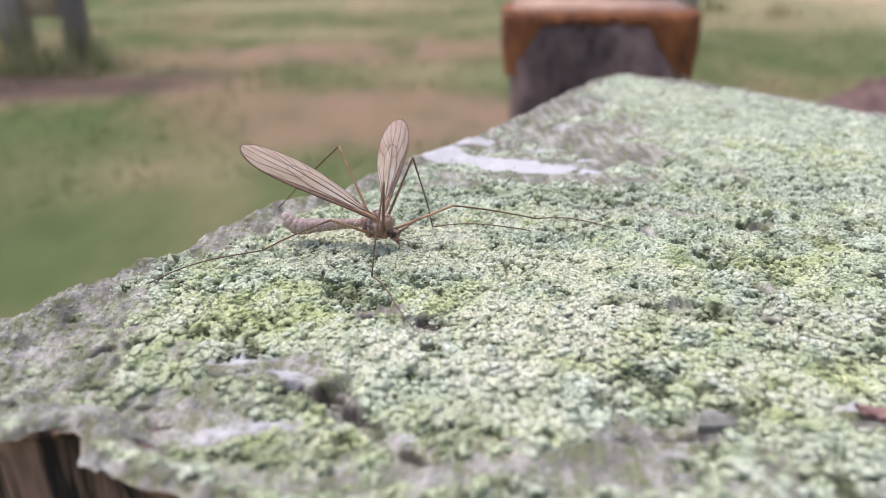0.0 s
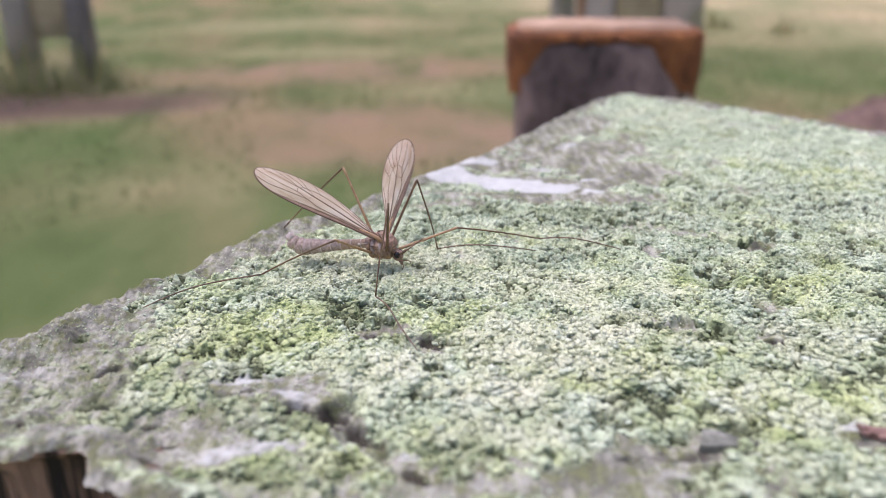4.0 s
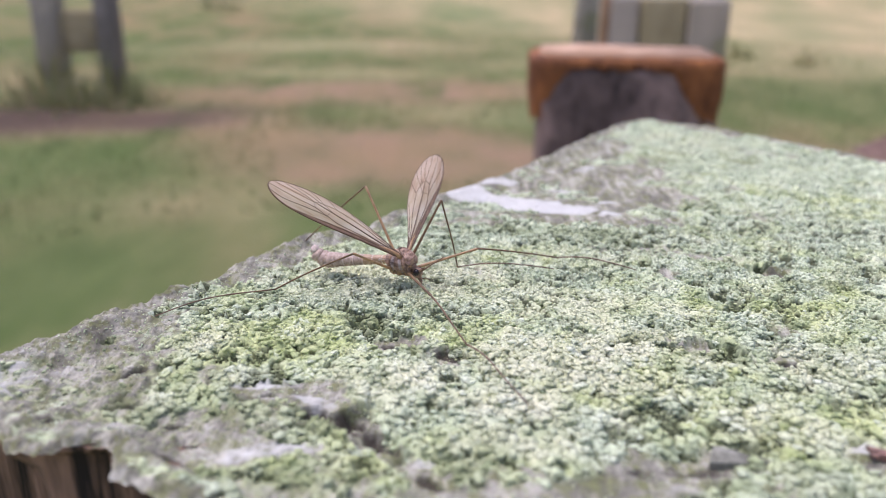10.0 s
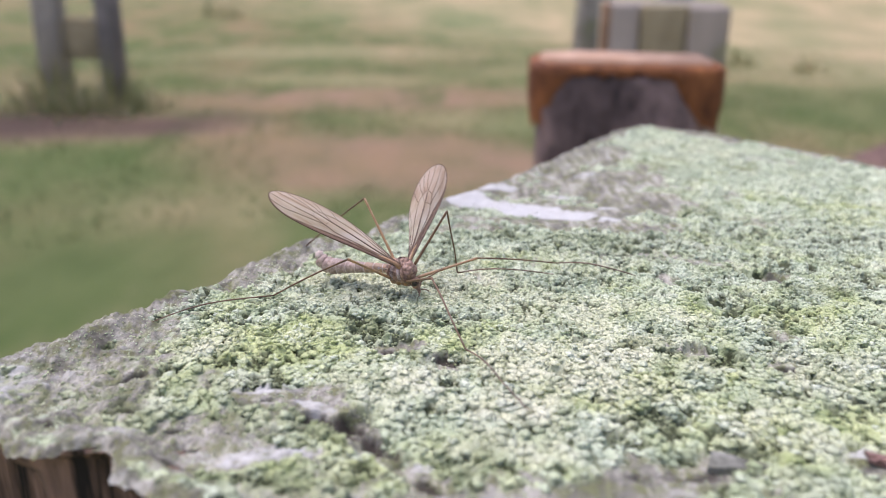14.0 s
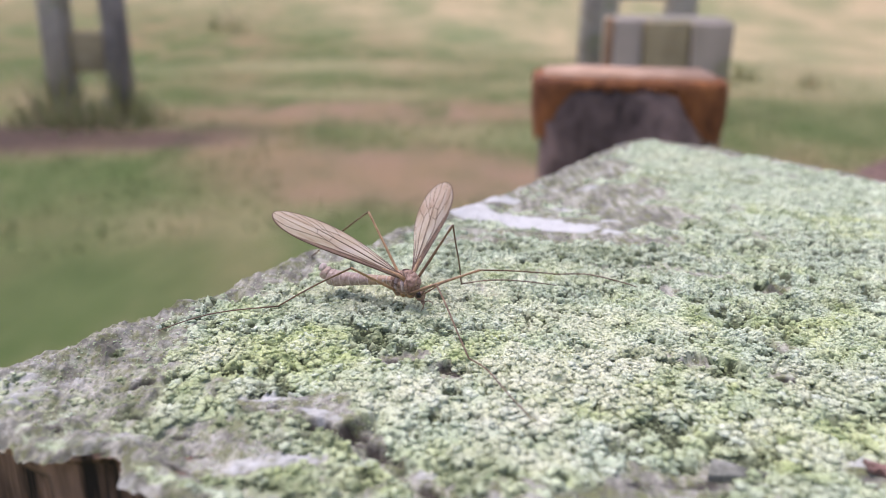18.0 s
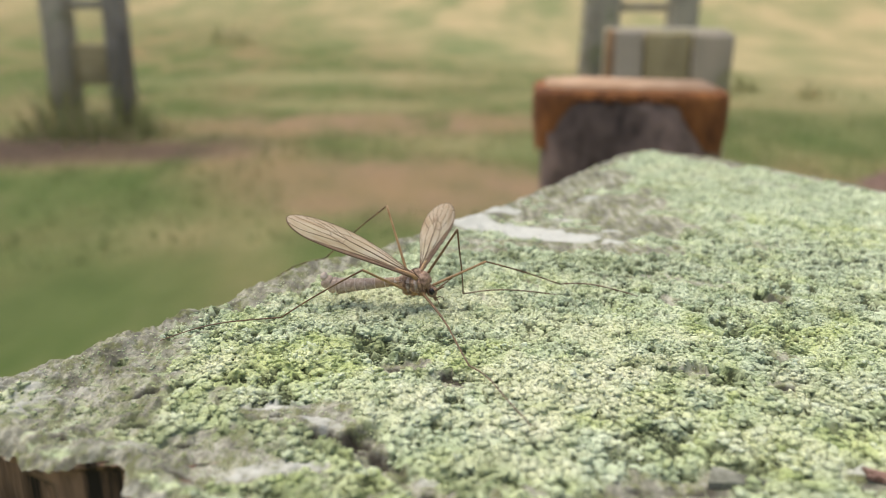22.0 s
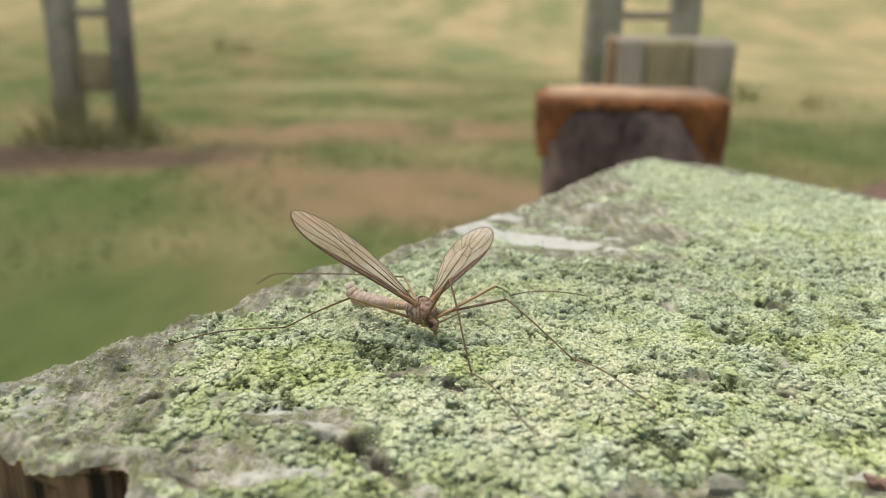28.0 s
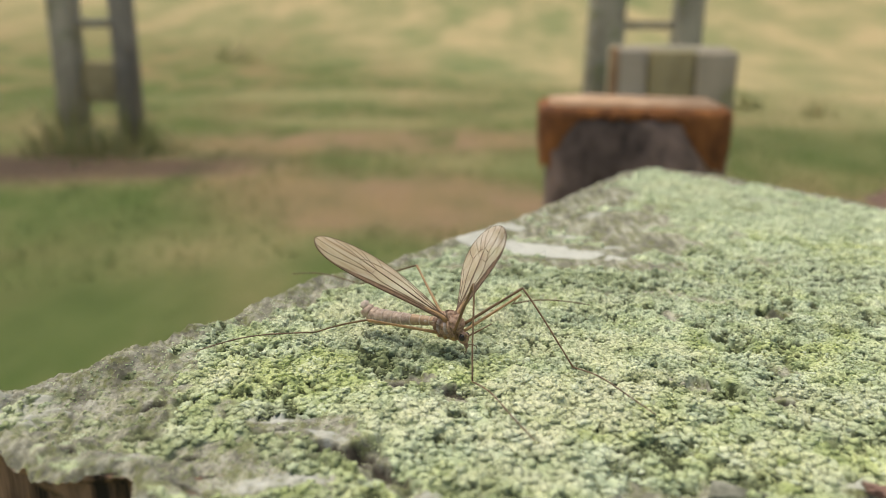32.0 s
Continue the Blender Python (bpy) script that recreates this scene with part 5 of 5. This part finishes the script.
def motions():
    # seconds; thorax (mm); heading (degrees); directions of the right and left wing
    rows = [
        (0, 0.6, 19.0, 4.2, -25, (-0.868, 0.094, 0.487), (0.096, 0.895, 0.435)),
        (1, 0.5, 19.0, 4.2, -25, (-0.873, 0.183, 0.452), (0.125, 0.903, 0.411)),
        (2, 0.6, 19.0, 4.2, -25, (-0.853, 0.143, 0.501), (0.117, 0.885, 0.451)),
        (3, 0.5, 19.1, 4.2, -26, (-0.856, 0.289, 0.429), (0.11, 0.882, 0.459)),
        (3.5, 0.6, 19.0, 4.2, -25, (-0.859, 0.281, 0.427), (0.11, 0.886, 0.45)),
        (5.5, 0.5, 18.7, 4.2, -27, (-0.859, 0.18, 0.479), (0.135, 0.899, 0.417)),
        (6, 0.8, 18.6, 4.2, -27, (-0.824, 0.058, 0.563), (0.144, 0.917, 0.373)),
        (6.5, 0.8, 18.4, 4.2, -27, (-0.845, 0.027, 0.534), (0.167, 0.883, 0.438)),
        (7, 0.8, 17.8, 4.2, -28, (-0.857, 0.035, 0.514), (0.174, 0.872, 0.457)),
        (8, 0.7, 17.9, 4.2, -29, (-0.859, -0.012, 0.512), (0.17, 0.845, 0.507)),
        (9, 0.7, 17.8, 4.2, -29, (-0.861, -0.094, 0.5), (0.15, 0.875, 0.46)),
        (10, 0.8, 17.7, 4.2, -29, (-0.843, -0.079, 0.532), (0.171, 0.858, 0.485)),
        (11, 0.7, 18.0, 4.2, -28, (-0.857, -0.092, 0.506), (0.152, 0.851, 0.503)),
        (12, 0.7, 17.2, 4.2, -31, (-0.858, -0.091, 0.506), (0.188, 0.849, 0.494)),
        (12.5, 1.0, 15.3, 4.2, -36, (-0.873, 0.127, 0.47), (0.197, 0.864, 0.463)),
        (13, 1.1, 15.4, 4.2, -36, (-0.864, 0.14, 0.483), (0.204, 0.858, 0.471)),
        (14, 1.0, 15.7, 4.2, -36, (-0.875, 0.129, 0.466), (0.189, 0.859, 0.476)),
        (14.5, 1.0, 15.3, 4.2, -36, (-0.881, 0.139, 0.452), (0.181, 0.868, 0.463)),
        (16.5, 1.0, 15.1, 4.2, -35, (-0.896, 0.123, 0.427), (0.199, 0.886, 0.419)),
        (17, 1.1, 15.1, 4.2, -32, (-0.912, 0.083, 0.402), (0.198, 0.876, 0.44)),
        (18, 1.0, 15.0, 4.2, -35, (-0.902, 0.164, 0.398), (0.208, 0.878, 0.432)),
        (19, 1.0, 15.3, 4.2, -36, (-0.904, 0.093, 0.418), (0.174, 0.92, 0.352)),
        (20, 1.0, 15.1, 4.2, -34, (-0.92, 0.089, 0.382), (-0.006, 0.992, 0.128)),
        (21, 1.1, 15.0, 4.2, -36, (-0.899, 0.19, 0.396), (0.168, 0.886, 0.432)),
        (21.5, 1.6, 15.2, 4.2, -34, (-0.918, 0.228, 0.323), (-0.032, 0.977, 0.211)),
        (22, 2.0, 18.4, 4.8, -17, (-0.912, 0.125, 0.391), (0.175, 0.949, 0.261)),
        (22.5, 0.9, 17.8, 4.8, -21, (-0.855, -0.102, 0.508), (0.266, 0.895, 0.359)),
        (23, 4.6, 10.2, 4.8, -27, (-0.904, 0.134, 0.406), (0.125, 0.949, 0.289)),
        (23.5, 4.0, 9.1, 4.8, -33, (-0.884, -0.094, 0.459), (0.178, 0.951, 0.253)),
        (24, 3.3, 9.0, 4.8, -43, (-0.804, -0.049, 0.592), (0.365, 0.895, 0.255)),
        (25, 3.5, 9.0, 4.8, -49, (-0.791, -0.038, 0.61), (0.366, 0.891, 0.267)),
        (25.5, 3.4, 8.9, 4.8, -49, (-0.806, -0.045, 0.59), (0.363, 0.898, 0.247)),
        (27.5, 3.4, 8.8, 4.8, -50, (-0.794, -0.039, 0.607), (0.377, 0.891, 0.254)),
        (28, 3.4, 8.5, 4.8, -50, (-0.78, -0.03, 0.624), (0.398, 0.878, 0.266)),
        (29, 3.4, 8.6, 4.8, -50, (-0.808, 0.104, 0.58), (0.355, 0.903, 0.24)),
        (30, 3.4, 8.4, 4.8, -51, (-0.828, 0.155, 0.539), (0.381, 0.895, 0.231)),
        (31, 3.6, 8.5, 4.8, -51, (-0.829, 0.221, 0.513), (0.363, 0.9, 0.239)),
        (31.5, 7.6, 7.0, 4.8, -35, (-0.873, 0.221, 0.434), (0.237, 0.917, 0.321)),
        (32, 7.5, 6.6, 4.8, -40, (-0.857, 0.157, 0.49), (0.305, 0.876, 0.373)),
    ]
    # feet: ankle and tip, by leg (mm), and the way the knee points out
    ankle = {"hind_right": [(0, -17.5, 16, 1), (9, -19, 12.5, 1), (20, -19.3, 11.3, 1), (28, -18.4, 9.2, 1), (31, -18.4, 9.2, 1), (32, -14.4, 11.6, 0.8)],
             "front_right": [(0, 0.5, 6.8, 0.6), (6.3, 0.5, 6.8, 0.6), (6.5, 9, 16, 20), (6.6, 11.8, -5.5, 2), (6.8, 11.5, -7.1, 1.9), (32, 11.3, -7.2, 1.9)],
             "hind_left": [(0, -19, 37.5, 0.5), (21.5, -19, 37.5, 0.5), (22, -17, 38, 2), (24, -19.1, 38.3, 1.2), (26, -22, 31.1, 2.5), (31, -22, 31.1, 2.5), (31.5, -10.6, 36.5, 0.6), (32, -10.6, 36.5, 0.6)],
             "middle_left": [(0, 9.4, 25.2, 1.1), (9, 9.9, 23.2, 1.1), (22.5, 10.1, 22.6, 1.1), (23, 20, 20, 7), (23.5, 26, -0.3, 2), (24, 26, -0.3, 1.2), (32, 26, -0.3, 1.2)],
             "front_left": [(0, 27.4, 28.6, 1.1), (22, 27.4, 28.6, 1.1), (23, 18.2, 25.6, 1.2), (32, 18.2, 25.6, 1.2)]}
    tip = {"hind_right": [(0, -36.0, 1.4, 0.7), (32, -36.0, 1.4, 0.7)],
           "front_right": [(0, 5.8, -5.7, 0.2), (6.3, 5.8, -5.7, 0.2), (6.5, 14, 22, 36), (6.6, 18.9, -20.6, 2), (6.8, 18.5, -22, 1.9), (32, 18.5, -22, 1.9)],
           "hind_left": [(0, -25, 44, -7), (21.5, -25, 44, -7), (22, -27, 44, -4), (24, -25.4, 53.6, -2.8), (26, -32.6, 42.7, -4.0), (31, -32.6, 42.7, -4.0), (31.5, -24, 43, 0), (32, -24, 43, 0)],
           "middle_left": [(0, 24.2, 23.6, 0.9), (22.5, 24.6, 23.4, 0.9), (23, 25.5, 20, 2.5), (23.5, 36.3, -15, 2), (24, 36.0, -16.2, 1.4), (32, 36.0, -16.2, 1.4)],
           "front_left": [(0, 39.3, 24, 0.9), (22, 39.3, 24, 0.9), (23, 32, 26.6, 0.9), (32, 32, 26.6, 0.9)]}
    pole = {"hind_right": [(0, 0.1, -0.8, 0.58), (9, 0.13, -0.76, 0.64), (25, -0.12, -0.66, 0.74), (32, -0.28, -0.8, 0.53)],
            "front_right": [(0, 0.09, -0.2, 0.98), (32, 0.22, -0.12, 0.97)],
            "hind_left": [(0, -0.05, 0.1, 0.99), (20, -0.04, 0.09, 1), (22, 0.0, 0.15, 0.97), (24, 0.73, 0.62, 0.28), (26, 0.62, 0.76, 0.19), (31, 0.62, 0.76, 0.19), (31.5, 0.1, 0.17, 0.98), (32, 0.1, 0.17, 0.98)],
            "middle_left": [(0, 0.27, 0.04, 0.97), (9, 0.38, 0, 0.92), (20, 0.42, -0.06, 0.90), (22, 0.49, -0.15, 0.86), (25, 0.38, 0.67, 0.64), (28, 0.34, 0.58, 0.74), (32, 0.27, 0.3, 0.92)],
            "front_left": [(0, 0.27, -0.49, 0.83), (9, 0.33, -0.58, 0.74), (20, 0.28, -0.34, 0.9), (25, 0.66, -0.39, 0.64), (32, 0.73, -0.24, 0.64)]}
    facing = Vector((0.08, -0.92, 0.38))
    keys = {name: [] for name in ("body", "right_wing", "left_wing")}
    legs = {name: ([], [], []) for name in LEGS}
    times = sorted({r[0] for r in rows} | {6.3, 6.6, 6.8})
    for t in times:
        ts = [r[0] for r in rows]
        place = Vector([float(np.interp(t, ts, [r[k] for r in rows])) for k in (1, 2, 3)])
        yaw = float(np.interp(t, ts, [r[4] for r in rows]))
        body = pose(*(place * MM), 0, -3, yaw)
        inverse = body.inverted()
        keys["body"].append((t, body))
        for name, slot, side, above in (("right_wing", 5, -1, Vector((0.05, -0.5, 0.85))), ("left_wing", 6, 1, Vector((0.5, -0.15, 0.85)))):
            way = Vector([float(np.interp(t, ts, [r[slot][k] for r in rows])) for k in range(3)])
            base = body @ (Vector((0.6, 1.5 * side, 1.3)) * MM)
            keys[name].append((t, inverse @ aimed(base, way, above)))
        for name, (hip, femur, tibia, tarsus) in LEGS.items():
            h = body @ (Vector(hip) * MM) / MM
            a = between(ankle[name], t)
            d = (a - h).length
            reach = min(d, (femur + tibia) * 0.998)
            n = (a - h) / d
            x = (femur * femur - tibia * tibia + reach * reach) / (2 * reach)
            out = between(pole[name], t)
            out = (out - n * out.dot(n)).normalized()
            k = h + n * x + out * math.sqrt(max(0.0, femur * femur - x * x))
            a = k + (a - k).normalized() * tibia
            end = between(tip[name], t)
            up = Vector((0, 0, 1))
            for s, (p, q) in enumerate(((h, k), (k, a), (a, end))):
                legs[name][s].append((t, inverse @ aimed(p * MM, q - p, up if abs((q - p).normalized().z) < 0.97 else facing)))
    for name, done in keys.items():
        walk(FLY[name], done)
    for name, three in legs.items():
        for segment, done in zip(FLY[name], three):
            walk(segment, done)


motions()
